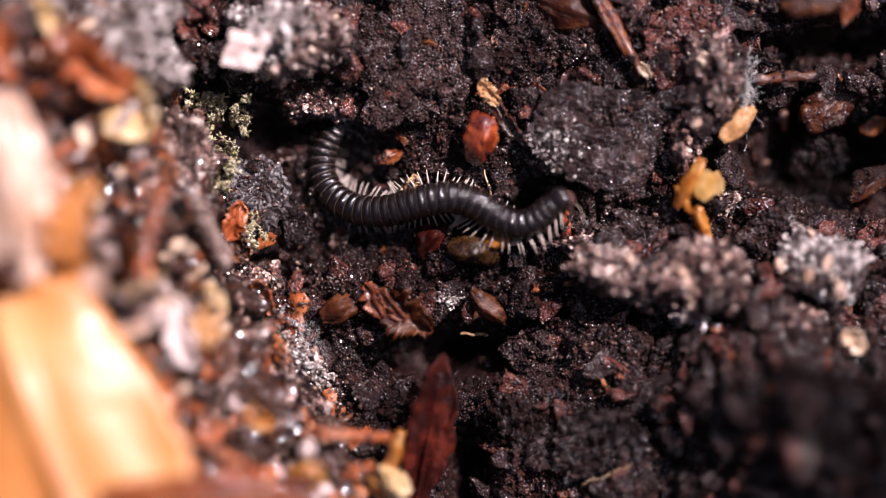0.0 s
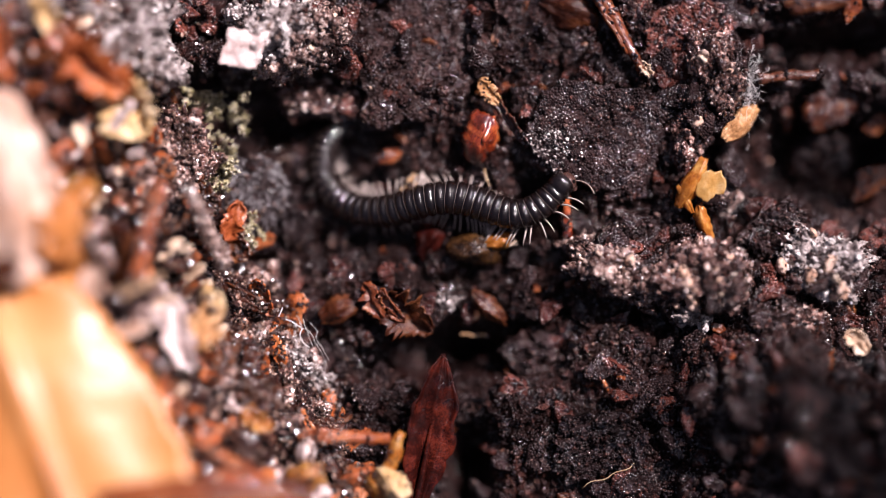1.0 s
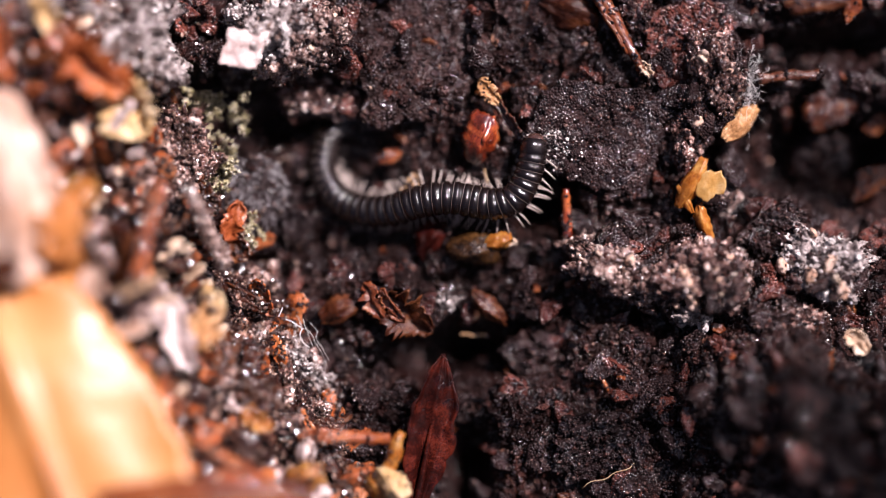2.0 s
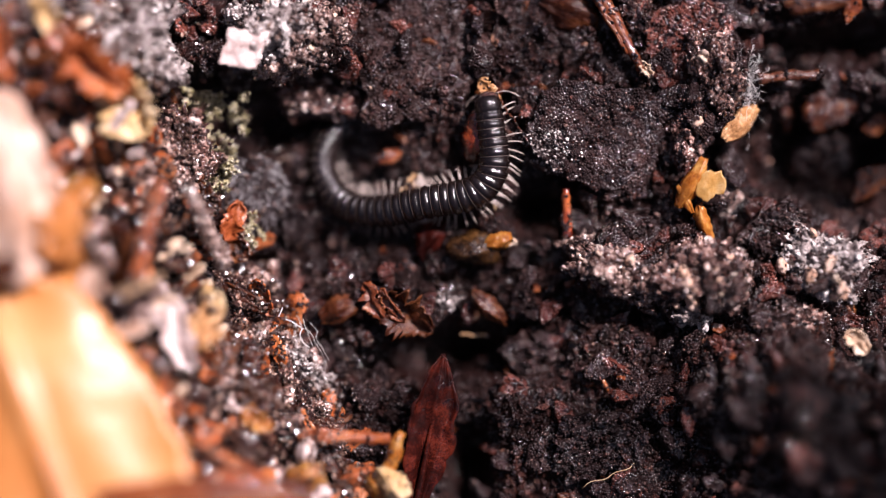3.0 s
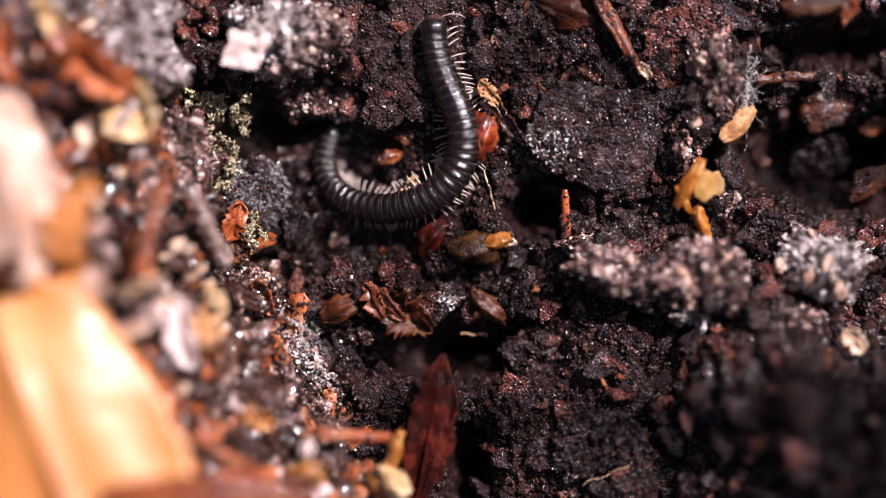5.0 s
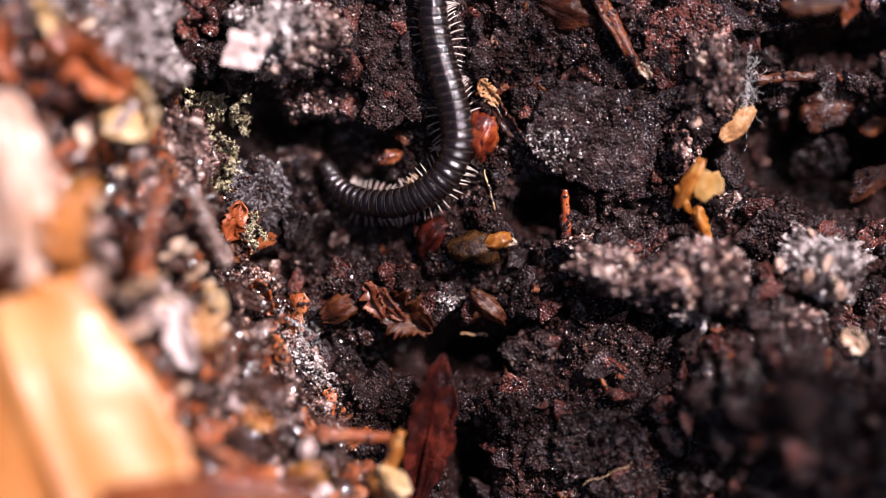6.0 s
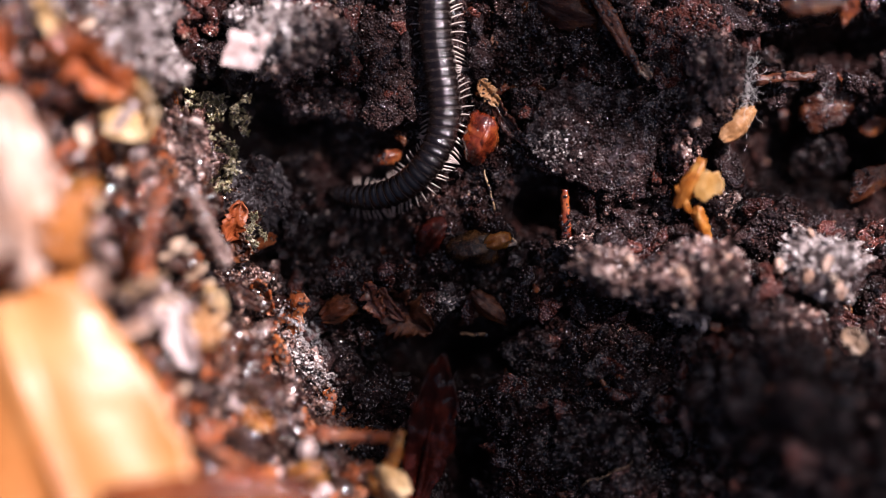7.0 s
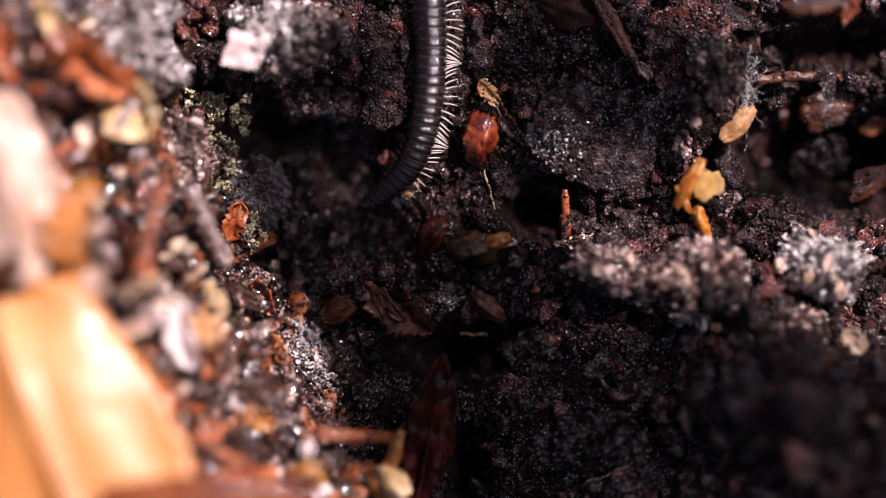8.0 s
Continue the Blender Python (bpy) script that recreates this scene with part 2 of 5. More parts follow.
TAN_LEAF = surface("tan_leaf", [(0.25, (0.36, 0.12, 0.022)), (0.5, (0.5, 0.2, 0.05)), (0.75, (0.6, 0.32, 0.12))],
                   size=9.0, fine=0.3, rough=(0.3, 0.5), bump=0.3, depth=0.06, through_light=0.3, glow=(1, 0.7, 0.35))
PALE_LEAF = surface("pale_leaf", [(0.3, (0.34, 0.16, 0.075)), (0.5, (0.5, 0.33, 0.24)), (0.72, (0.62, 0.5, 0.42))],
                    size=2.2, fine=0.3, rough=(0.35, 0.6), bump=0.8, depth=0.08, through_light=0.2, glow=(1, 0.75, 0.6))
ORANGE_LEAF = surface("orange_leaf", [(0.25, (0.176, 0.0342, 0.00912)), (0.5, (0.352, 0.0912, 0.0228)), (0.75, (0.496, 0.1824, 0.0532))],
                      size=2.0, fine=0.2, rough=(0.3, 0.5), bump=0.8, depth=0.07, vary=0.08, through_light=0.25, glow=(1, 0.5, 0.25), wet=1.2, spec=0.8)
RED_LEAF = surface("red_leaf", [(0.34, (0.008, 0.0013, 0.001)), (0.52, (0.034, 0.0045, 0.0025)), (0.68, (0.12, 0.018, 0.008))],
                   size=1.3, fine=0.15, rough=(0.12, 0.3), bump=0.7, depth=0.05, through_light=0.4, glow=(1, 0.35, 0.2), wet=0.7, spec=0.6, soak=(0.52, 0.6))
TWIG = surface("twig_bark", [(0.25, (0.014, 0.0039, 0.00195)), (0.5, (0.0525, 0.0143, 0.00585)), (0.75, (0.14, 0.04875, 0.0195))],
               size=0.9, fine=0.12, rough=(0.15, 0.3), bump=1.0, depth=0.08, stretch=(0.25, 1, 1), vary=0.08, spec=0.5, coat=0.2)
STRAW = surface("straw", [(0.25, (0.1628, 0.091, 0.0408)), (0.5, (0.296, 0.182, 0.0884)), (0.75, (0.4144, 0.294, 0.17))],
                size=0.8, fine=0.1, rough=(0.3, 0.6), bump=0.5, depth=0.03, stretch=(0.3, 1, 1), vary=0.12)
MOSS = surface("moss_leaf", [(0.25, (0.28, 0.235, 0.09)), (0.5, (0.52, 0.46, 0.27)), (0.75, (0.74, 0.68, 0.53))],
               size=0.5, fine=0.1, rough=(0.2, 0.5), bump=0.4, depth=0.03, vary=0.15, island=True, through_light=0.2, glow=(0.9, 1, 0.5), wet=0.5, spec=0.8, soak=(0.4, 0.52))
FUZZ = surface("fungal_thread", [(0.3, (0.3, 0.29, 0.28)), (0.7, (0.6, 0.58, 0.56))], size=0.5, fine=0.1, bump=0.1, rough=(0.5, 0.7))
BEAD = surface("wet_grain", [(0.3, (0.0092, 0.0048, 0.0041)), (0.6, (0.0276, 0.0136, 0.01066)), (0.85, (0.1472, 0.08, 0.0615))], size=0.5, fine=0.1, rough=(0.08, 0.14), bump=0.1, depth=0.01,
               vary=0.22, island=True, spec=1.2, coat=0.8)
GLINT = surface("glinting_grain", [(0.3, (0.02, 0.01, 0.007)), (0.6, (0.065, 0.036, 0.025)), (0.85, (0.35, 0.24, 0.18))], size=0.5, fine=0.1, rough=(0.12, 0.22), bump=0.1, depth=0.01,
                vary=0.22, island=True, spec=1.3, coat=0.8)
DROP = surface("water_drop", [(0.3, (0.8, 0.8, 0.8)), (0.7, (0.9, 0.9, 0.9))], size=2.0, fine=1.0, rough=(0.04, 0.06), bump=0.02, depth=0.01, spec=0.6)
DROP.node_tree.nodes["Principled BSDF"].inputs["Transmission Weight"].default_value = 1.0
DROP.node_tree.nodes["Principled BSDF"].inputs["IOR"].default_value = 1.33
GEM = surface("red_seed_coat", [(0.36, (0.02, 0.003, 0.0015)), (0.5, (0.15, 0.02, 0.0045)), (0.66, (0.38, 0.095, 0.02))], size=2.6, fine=0.14, rough=(0.1, 0.2), bump=0.5, depth=0.07, coat=1.0, spec=0.9)
FLAKE = surface("litter_flake", [(0.2, (0.0148, 0.0063, 0.00476)), (0.42, (0.06, 0.021, 0.012)), (0.58, (0.16, 0.07, 0.038)), (0.74, (0.34, 0.21, 0.155)), (0.95, (0.5, 0.39, 0.34))],
                size=1.0, fine=0.12, rough=(0.2, 0.3), bump=0.9, depth=0.08, vary=0.28, island=True, spec=0.8, wet=1.0, soak=(0.38, 0.5))
SHELL = surface("black_cuticle", [(0.3, (0.0028, 0.0016, 0.0015)), (0.6, (0.0056, 0.0031, 0.0027)), (0.8, (0.013, 0.007, 0.0055))],
                size=0.7, fine=0.16, rough=(0.09, 0.17), bump=0.42, depth=0.035, spec=0.7, striae=True)
RIM = surface("ring_rim", [(0.3, (0.045, 0.034, 0.03)), (0.7, (0.1, 0.078, 0.07))], size=0.5, fine=0.1, rough=(0.15, 0.35), bump=0.1, depth=0.02)
HEAD = surface("head_capsule", [(0.3, (0.02475, 0.0112, 0.0084)), (0.7, (0.07425, 0.035, 0.0266))], size=0.6, fine=0.12, rough=(0.1, 0.2), bump=0.1, depth=0.02, coat=1.0)
LEG = surface("pale_leg", [(0.3, (0.32, 0.26, 0.225)), (0.7, (0.5, 0.43, 0.38))], size=0.5, fine=0.1, rough=(0.25, 0.45), bump=0.1, depth=0.01,
              through_light=0.25, glow=(1, 0.9, 0.8))
FEELER = surface("antenna_cuticle", [(0.3, (0.10, 0.07, 0.06)), (0.7, (0.26, 0.20, 0.17))], size=0.4, fine=0.1, rough=(0.2, 0.4), bump=0.1, depth=0.01)
SHADE_LEAF = surface("unseen_shade_leaf", [(0.3, (0.03, 0.07, 0.015)), (0.7, (0.08, 0.14, 0.03))], size=6, fine=0.5, rough=(0.3, 0.5), bump=0.3, depth=0.1)


# ---- makers: meshes in millimetres ----
def mesh_of(name, verts, faces, material, smooth=True):
    me = bpy.data.meshes.new(name)
    me.from_pydata((np.asarray(verts, float) * MM).tolist(), [], faces)
    if smooth:
        me.polygons.foreach_set("use_smooth", np.ones(len(me.polygons), bool))
    me.materials.append(material)
    me.update()
    return me


def part(name, shape, material, parent, label="", m=None, smooth=True):
    """One mesh object under a thing; shape is (verts, faces) or a mesh made before."""
    me = shape if isinstance(shape, bpy.types.Mesh) else mesh_of(name, *shape, material, smooth)
    ob = new(name, me)
    if parent:
        ob.parent = parent
    if m is not None:
        ob.matrix_basis = m
    if label:
        ob["label"] = label
    return ob


def thing(name, shape, material, m, label, category, group="", smooth=True):
    ob = part(name, shape, material, None, "", m, smooth)
    return tagged(ob, label, category, group)


def base(name, m, label, category, group=""):
    ob = new(name)
    ob.empty_display_size = 0.001
    ob.matrix_basis = m
    return tagged(ob, label, category, group)


def join(*shapes):
    verts, faces = [], []
    for v, f in shapes:
        k = len(verts)
        verts += list(v)
        faces += [tuple(i + k for i in q) for q in f]
    return verts, faces


def moved(shape, m):
    """The shape under a matrix whose lengths are millimetres."""
    return [tuple(m @ Vector(p)) for p in shape[0]], shape[1]


def mm_pose(x, y, z, rx=0, ry=0, rz=0):
    return pose(x, y, z, rx, ry, rz)


def tube(points, radii, sides=8, knots=0.0, seed=0):
    """A tapered round rod along points, closed at both ends."""
    pts = [Vector(p) for p in points]
    verts, faces = [], []
    side = None
    for i, p in enumerate(pts):
        d = (pts[min(i + 1, len(pts) - 1)] - pts[max(i - 1, 0)]).normalized()
        if side is None:
            side = d.orthogonal().normalized()
        side = (side - d * side.dot(d)).normalized()
        other = d.cross(side)
        for k in range(sides):
            a = 2 * math.pi * k / sides
            r = radii[i] * (1 + knots * noise.noise((p.x * 1.7 + seed, p.y * 1.7 + math.cos(a), p.z * 1.7 + math.sin(a))))
            verts.append(tuple(p + (side * math.cos(a) + other * math.sin(a)) * r))
    n = len(pts)
    for i in range(n - 1):
        for k in range(sides):
            a, b = i * sides + k, i * sides + (k + 1) % sides
            faces.append((a, b, b + sides, a + sides))
    verts += [tuple(pts[0]), tuple(pts[-1])]
    for k in range(sides):
        faces.append((len(verts) - 2, (k + 1) % sides, k))
        faces.append((len(verts) - 1, (n - 1) * sides + k, (n - 1) * sides + (k + 1) % sides))
    return verts, faces


def between(a, b, n=9, sag=0.0, wander=0.0, seed=0):
    """Points from a to b with a sag and a wander."""
    a, b = Vector(a), Vector(b)
    out = []
    for i in range(n):
        t = i / (n - 1)
        p = a.lerp(b, t) + Vector((0, 0, sag * 4 * t * (1 - t)))
        p += Vector((noise.noise((t * 3, seed, 1)), noise.noise((t * 3, seed, 7)), noise.noise((t * 3, seed, 13)))) * wander
        out.append(p)
    return out


def sheet(fn, nu=14, nv=8, thick=0.12):
    """A thin solid: fn(s, t) for s and t from 0 to 1 gives the upper face."""
    top = [[Vector(fn(i / nu, j / nv)) for j in range(nv + 1)] for i in range(nu + 1)]
    verts, faces = [], []
    for i in range(nu + 1):
        for j in range(nv + 1):
            verts.append(tuple(top[i][j]))
    k = len(verts)
    for i in range(nu + 1):
        for j in range(nv + 1):
            a, b = top[max(i - 1, 0)][j], top[min(i + 1, nu)][j]
            c, d = top[i][max(j - 1, 0)], top[i][min(j + 1, nv)]
            nrm = (b - a).cross(d - c)
            nrm = nrm.normalized() if nrm.length > 1e-9 else Vector((0, 0, 1))
            verts.append(tuple(top[i][j] - nrm * thick))
    q = lambda i, j: i * (nv + 1) + j
    for i in range(nu):
        for j in range(nv):
            faces.append((q(i, j), q(i + 1, j), q(i + 1, j + 1), q(i, j + 1)))
            faces.append((k + q(i, j + 1), k + q(i + 1, j + 1), k + q(i + 1, j), k + q(i, j)))
    edge = [q(i, 0) for i in range(nu)] + [q(nu, j) for j in range(nv)] + [q(i, nv) for i in range(nu, 0, -1)] + [q(0, j) for j in range(nv, 0, -1)]
    for a, b in zip(edge, edge[1:] + edge[:1]):
        faces.append((b, a, k + a, k + b))
    return verts, faces


def leaf_shape(length, width, curl=0.2, fold=0.2, wave=0.1, tip=1.0, blunt=0.6, thick=0.12, seed=0, nu=22, nv=12, ragged=0.05):
    """A leaf along x with a midrib, cupped and waved."""
    def fn(s, t):
        y = 2 * t - 1
        half = width / 2 * (math.sin(math.pi * min(1, s ** blunt)) ** tip * 0.98 + 0.02) * (1 + ragged * noise.noise((s * 9, y * 2, seed)) + 0.6 * ragged * noise.noise((s * 23, y * 2, seed)))
        rib = 0.05 * width * max(0, 1 - abs(y) * 8)
        side_vein = 0.0009 * width * math.sin(s * 70 + abs(y) * 11) * min(1, abs(y) * 3)
        z = curl * length * (4 * s * (1 - s)) + fold * half * abs(y) ** 1.4 + rib + side_vein + wave * width * noise.noise((s * 3.1, y * 1.7, seed + 5))
        return ((s - 0.5) * length, y * half, z)
    return sheet(fn, nu, nv, thick)


def scale_shape(length, width, cup=0.45, thick=0.14, seed=0, keel=0.06):
    """A cupped, worn bud scale or seed coat along x, torn at one end."""
    r = random.Random(seed * 7 + 1)
    torn, bend, skew = r.uniform(0.05, 0.3), r.uniform(-0.3, 0.3), r.uniform(-0.25, 0.25)
    def fn(s, t):
        y = 2 * t - 1
        body = math.sin(math.pi * (0.05 + (0.95 - torn) * s) ** 0.85) ** 0.7
        half = width / 2 * body * (1 + 0.28 * noise.noise((s * 3, y * 0.7, seed)) + 0.16 * noise.noise((s * 9, y, seed + 4)))
        z = cup * width * (1 - y * y) * math.sin(math.pi * (0.1 + 0.8 * s)) + keel * width * max(0, 1 - abs(y) * 4)
        z += 0.14 * width * noise.noise((s * 3, y * 2, seed + 2)) + 0.05 * width * noise.noise((s * 9, y * 6, seed + 3))
        x = (s - 0.5) * length + 0.08 * length * noise.noise((y * 2.5, seed, 4)) * s
        return (x, y * half + width * (bend * (s - 0.5) ** 2 + skew * (s - 0.5)), z)
    return sheet(fn, 18, 12, thick)


def flake_shape(rx, ry, thick=0.4, corners=7, seed=0, warp=0.15, rings=7, around=48, crust=0.0):
    """A broken slab: a many-cornered torn outline, a warped face, a rough edge, and a crust of grains if wished."""
    r = random.Random(seed)
    cs = sorted(2 * math.pi * (k + r.uniform(-0.4, 0.4)) / corners for k in range(corners))
    corner = [(math.cos(a) * d, math.sin(a) * d) for a, d in zip(cs, [r.uniform(0.68, 1.15) for _ in cs])]
    def edge(a):
        dx, dy = math.cos(a), math.sin(a)
        best = 9
        for (x0, y0), (x1, y1) in zip(corner, corner[1:] + corner[:1]):
            ex, ey = x1 - x0, y1 - y0
            den = dx * ey - dy * ex
            if abs(den) > 1e-9:
                t = (x0 * ey - y0 * ex) / den
                k = (x0 * dy - y0 * dx) / den
                if t > 0 and -1e-6 <= k <= 1 + 1e-6:
                    best = min(best, t)
        return best if best < 9 else 1.0
    edges = []
    for k in range(around):
        a = 2 * math.pi * k / around
        c = Vector((math.cos(a), math.sin(a), 0))
        edges.append(edge(a) * (1 + 0.16 * noise.noise(c * 2.7 + Vector((0, 0, seed))) + 0.12 * noise.noise(c * 7 + Vector((0, 0, seed))) + 0.06 * noise.noise(c * 17 + Vector((0, 0, seed)))))
    verts, faces = [], []
    size = min(rx, ry)
    for layer in (0, 1):
        for i in range(rings + 1):
            f = i / rings
            for k in range(around):
                a = 2 * math.pi * k / around
                x, y = math.cos(a) * edges[k] * f * rx, math.sin(a) * edges[k] * f * ry
                z = warp * size * noise.noise((x / size * 1.3, y / size * 1.3, seed + 3)) + 0.07 * size * noise.noise((x * 1.4, y * 1.4, seed + 8))
                z += 0.04 * size * noise.noise((x * 4, y * 4, seed + 9)) - thick * 0.3 * f ** 6
                if crust and not layer:
                    z += crust * (abs(noise.noise((x * 1.1, y * 1.1, seed))) * 1.2 + abs(noise.noise((x * 2.6, y * 2.6, seed + 4))) * 0.7 + 0.4 * noise.noise((x * 6, y * 6, seed + 5)))
                if layer:
                    z -= thick * (1 + 0.5 * noise.noise((x, y, seed + 30)))
                verts.append((x, y, z))
    n = (rings + 1) * around
    for i in range(rings):
        for k in range(around):
            a, b = i * around + k, i * around + (k + 1) % around
            faces.append((a, b, b + around, a + around)[::-1])
            faces.append((n + a, n + b, n + b + around, n + a + around))
    for k in range(around):
        a, b = rings * around + k, rings * around + (k + 1) % around
        faces.append((a, b, n + b, n + a)[::-1])
    return verts, faces


def ico(sub):
    bm = bmesh.new()
    bmesh.ops.create_icosphere(bm, subdivisions=sub, radius=1.0)
    v = np.array([tuple(x.co) for x in bm.verts])
    f = [tuple(x.index for x in q.verts) for q in bm.faces]
    bm.free()
    return v, f


ICO1, ICO2, ICO3 = ico(1), ico(2), ico(3)


def lump_shape(rx, ry, rz, seed=0, rough=0.35, grain=0.12, base_ico=None):
    """A rough rounded lump."""
    v, f = base_ico or ICO3
    out = []
    for p in v:
        k = 1 + rough * noise.noise((p[0] * 1.6 + seed, p[1] * 1.6, p[2] * 1.6)) + grain * noise.noise((p[0] * 5 + seed, p[1] * 5, p[2] * 5))
        out.append((p[0] * rx * k, p[1] * ry * k, p[2] * rz * k))
    return out, f


def crumbs_shape(places, sizes, seed=0, ball=None, squash=(0.6, 1.0)):
    """Many small angular lumps in one mesh."""
    r = np.random.RandomState(seed)
    v, f = ball or ICO1
    f = np.array(f)
    n = len(places)
    axes = r.normal(size=(n, 3, 3))
    axes[:, 0] /= np.linalg.norm(axes[:, 0], axis=1)[:, None]
    axes[:, 1] -= (axes[:, 1] * axes[:, 0]).sum(1)[:, None] * axes[:, 0]
    axes[:, 1] /= np.linalg.norm(axes[:, 1], axis=1)[:, None]
    axes[:, 2] = np.cross(axes[:, 0], axes[:, 1])
    stretch = r.uniform(squash[0], squash[1], size=(n, 1, 3))
    p = v[None] * (1 + 0.5 * (r.rand(n, len(v), 1) - 0.5)) * stretch
    p = np.einsum("nvk,nkj->nvj", p, axes) * np.asarray(sizes)[:, None, None] + np.asarray(places)[:, None, :]
    faces = (f[None] + (np.arange(n) * len(v))[:, None, None]).reshape(-1, 3)
    return p.reshape(-1, 3), faces.tolist()


def stuff(name, shape, material, label, category, smooth=True):
    ob = part(name, shape, material, None, "", SLOPE, smooth)
    return tagged(ob, label, category, "", "stuff")


# ---- the ground ----
def build_ground():
    near_u, near_v = np.arange(-36, 36.01, 0.13), np.arange(-23, 23.01, 0.13)
    out = 0.13 * np.cumsum(1.16 ** np.arange(1, 78))
    out = out[out < 60000]
    us = np.concatenate([-36 - out[::-1], near_u, 36 + out])
    vs = np.concatenate([-23 - out[::-1], near_v, 23 + out])
    uu, vv = np.meshgrid(us, vs, indexing="ij")
    ww = ground(uu, vv)
    verts = np.stack([uu, vv, ww], -1).reshape(-1, 3)
    n, k = len(us), len(vs)
    i = np.arange(n * k).reshape(n, k)
    faces = np.stack([i[:-1, :-1], i[1:, :-1], i[1:, 1:], i[:-1, 1:]], -1).reshape(-1, 4).tolist()
    ob = part("ground", (verts, faces), SOIL, None, "", SLOPE)
    tagged(ob, "dark wet crumbly woodland soil with hollows and banks", "soil", "", "structure")


build_ground()


def scatter(n, seed, box=(-34, 34, -21, 21), keep=None):
    r = np.random.RandomState(seed)
    u, v = r.uniform(box[0], box[1], n), r.uniform(box[2], box[3], n)
    if keep is not None:
        ok = keep(u, v, r)
        u, v = u[ok], v[ok]
    return u, v, ground(u, v), r


def build_crumbs():
    u, v, w, r = scatter(26000, 5, keep=lambda u, v, r: r.rand(len(u)) < 0.25 + 0.75 * vnoise(u / 2.6 + 3, v / 2.6 + 8) ** 1.5)
    size = np.clip(np.exp(r.normal(-1.75, 0.55, len(u))), 0.07, 0.75)
    stuff("soil_crumbs", crumbs_shape(np.stack([u, v, w + size * 0.35], -1), size, 6, None, (0.3, 1.1)), CRUMB, "dark wet soil crumbs strewn over the ground", "soil crumbs", False)
    # litter on the bank
    bank = lambda u, v, r: r.rand(len(u)) < np.clip((-(u + 12.5) * 0.80 - (v + 2.0) * 0.42) / 2.5, 0.03, 1) * 0.8
    u, v, w, r = scatter(16000, 8, keep=bank)
    size = np.clip(np.exp(r.normal(-1.75, 0.5, len(u))), 0.08, 0.5)
    stuff("litter_crumbs", crumbs_shape(np.stack([u, v, w + size * 0.3], -1), size, 9, squash=(0.06, 1.4)), FLAKE,
          "brown and cream crumbs of rotten leaf and bark", "leaf litter", False)


build_crumbs()


# ---- clumps of soil ----
ICO5 = ico(5)


def crag_shape(rx, ry, rz, seed):
    """A crumbling lump, knobbly at three sizes."""
    v, f = ICO5
    out = []
    for p in v:
        q = Vector(p)
        a, b, c = Vector((seed, 3, 7)), Vector((9, seed, 2)), Vector((5, 1, seed))
        k = 0.72 + 0.55 * noise.noise(q * 1.5 + a) + 0.62 * abs(noise.noise(q * 3.1 + b)) + 0.30 * abs(noise.noise(q * 7.3 + c)) + 0.12 * noise.noise(q * 19 + a)
        out.append((p[0] * rx * k, p[1] * ry * k, p[2] * rz * k))
    return out, f


def clump(u, v, rx, ry, rz, material, label, seed, rz_turn=0, n=260):
    """A heap of soil stuck together: a knobbly core and loose grains on it."""
    w = high(u, v)
    ob = base("soil_clump", slope_pose(u, v, w, 0, 0, rz_turn), label, "soil clump")
    shape = crag_shape(rx * 1.1, ry * 1.1, rz * 1.25, seed)
    part("core", shape, material, ob)
    r = np.random.RandomState(seed)
    pick = np.array(shape[0])
    pick = pick[pick[:, 2] > 0]
    places = pick[r.randint(0, len(pick), n)]
    size = np.clip(np.exp(r.normal(-1.9, 0.6, n)), 0.05, 0.5)
    part("crumb_crust", crumbs_shape(places, size, seed + 1, ICO1, (0.3, 1.1)), material, ob, "", None, False)
    return ob


clump(-22.16, 14.45, 3.6, 3.4, 2.2, GREY, "grey clump of soil on the bank, its sparkle partly in the colour", 21, 30, 500)
clump(-28.6, 16.2, 2.4, 2.0, 1.8, GREY, "pale pinkish clump of soil high on the bank", 42, 0, 200)
clump(-18.6, 3.6, 1.6, 1.3, 1.1, PALE_CLUMP, "glistening pinkish lump of soil beside the orange stem", 43, 0, 140)
clump(-11.60, 15.62, 3.0, 2.2, 1.7, GREY, "grey-brown crumbly clump of soil beside the pale chip", 22, 10, 420)
clump(-8.84, 15.04, 2.0, 1.6, 1.4, PALE_CLUMP, "pale brown crumbly clump of soil above the hollow", 23, 0, 260)
clump(-10.45, 13.82, 2.2, 1.5, 1.3, PALE_CLUMP, "pale glistening lump of soil below the chip", 37, 20, 240)
clump(-9.03, 11.13, 2.6, 1.7, 1.0, BROWN_CLUMP, "reddish-brown lump of soil over the burrow", 24, -10, 240)
clump(19.04, 12.31, 1.7, 2.8, 1.5, BROWN_CLUMP, "brown lumpy clump of soil with pale crumbs", 25, 15, 320)
clump(12.03, -1.73, 2.7, 1.5, 1.3, PALE_CLUMP, "brown crumbly ridge of soil with cream flecks", 26, -28, 300)
clump(17.85, -1.53, 2.9, 1.9, 1.4, BROWN_CLUMP, "brown glistening clump of soil with pale crumbs", 27, 10, 360)
clump(26.60, -1.14, 3.0, 2.0, 1.2, GREY, "pale glistening crumbly clump of soil", 28, -10, 420)
clump(15.03, -2.52, 1.7, 1.2, 1.1, PALE_CLUMP, "rounded brown clump of wet soil on the ridge", 33, 20, 160)
clump(19.82, -2.90, 1.5, 1.3, 1.1, BROWN_CLUMP, "brown lump of wet soil at the ridge's end", 34, 60, 150)
clump(17.40, -4.50, 1.3, 0.8, 0.9, GREY, "small pale clump of wet soil", 35, 0, 120)
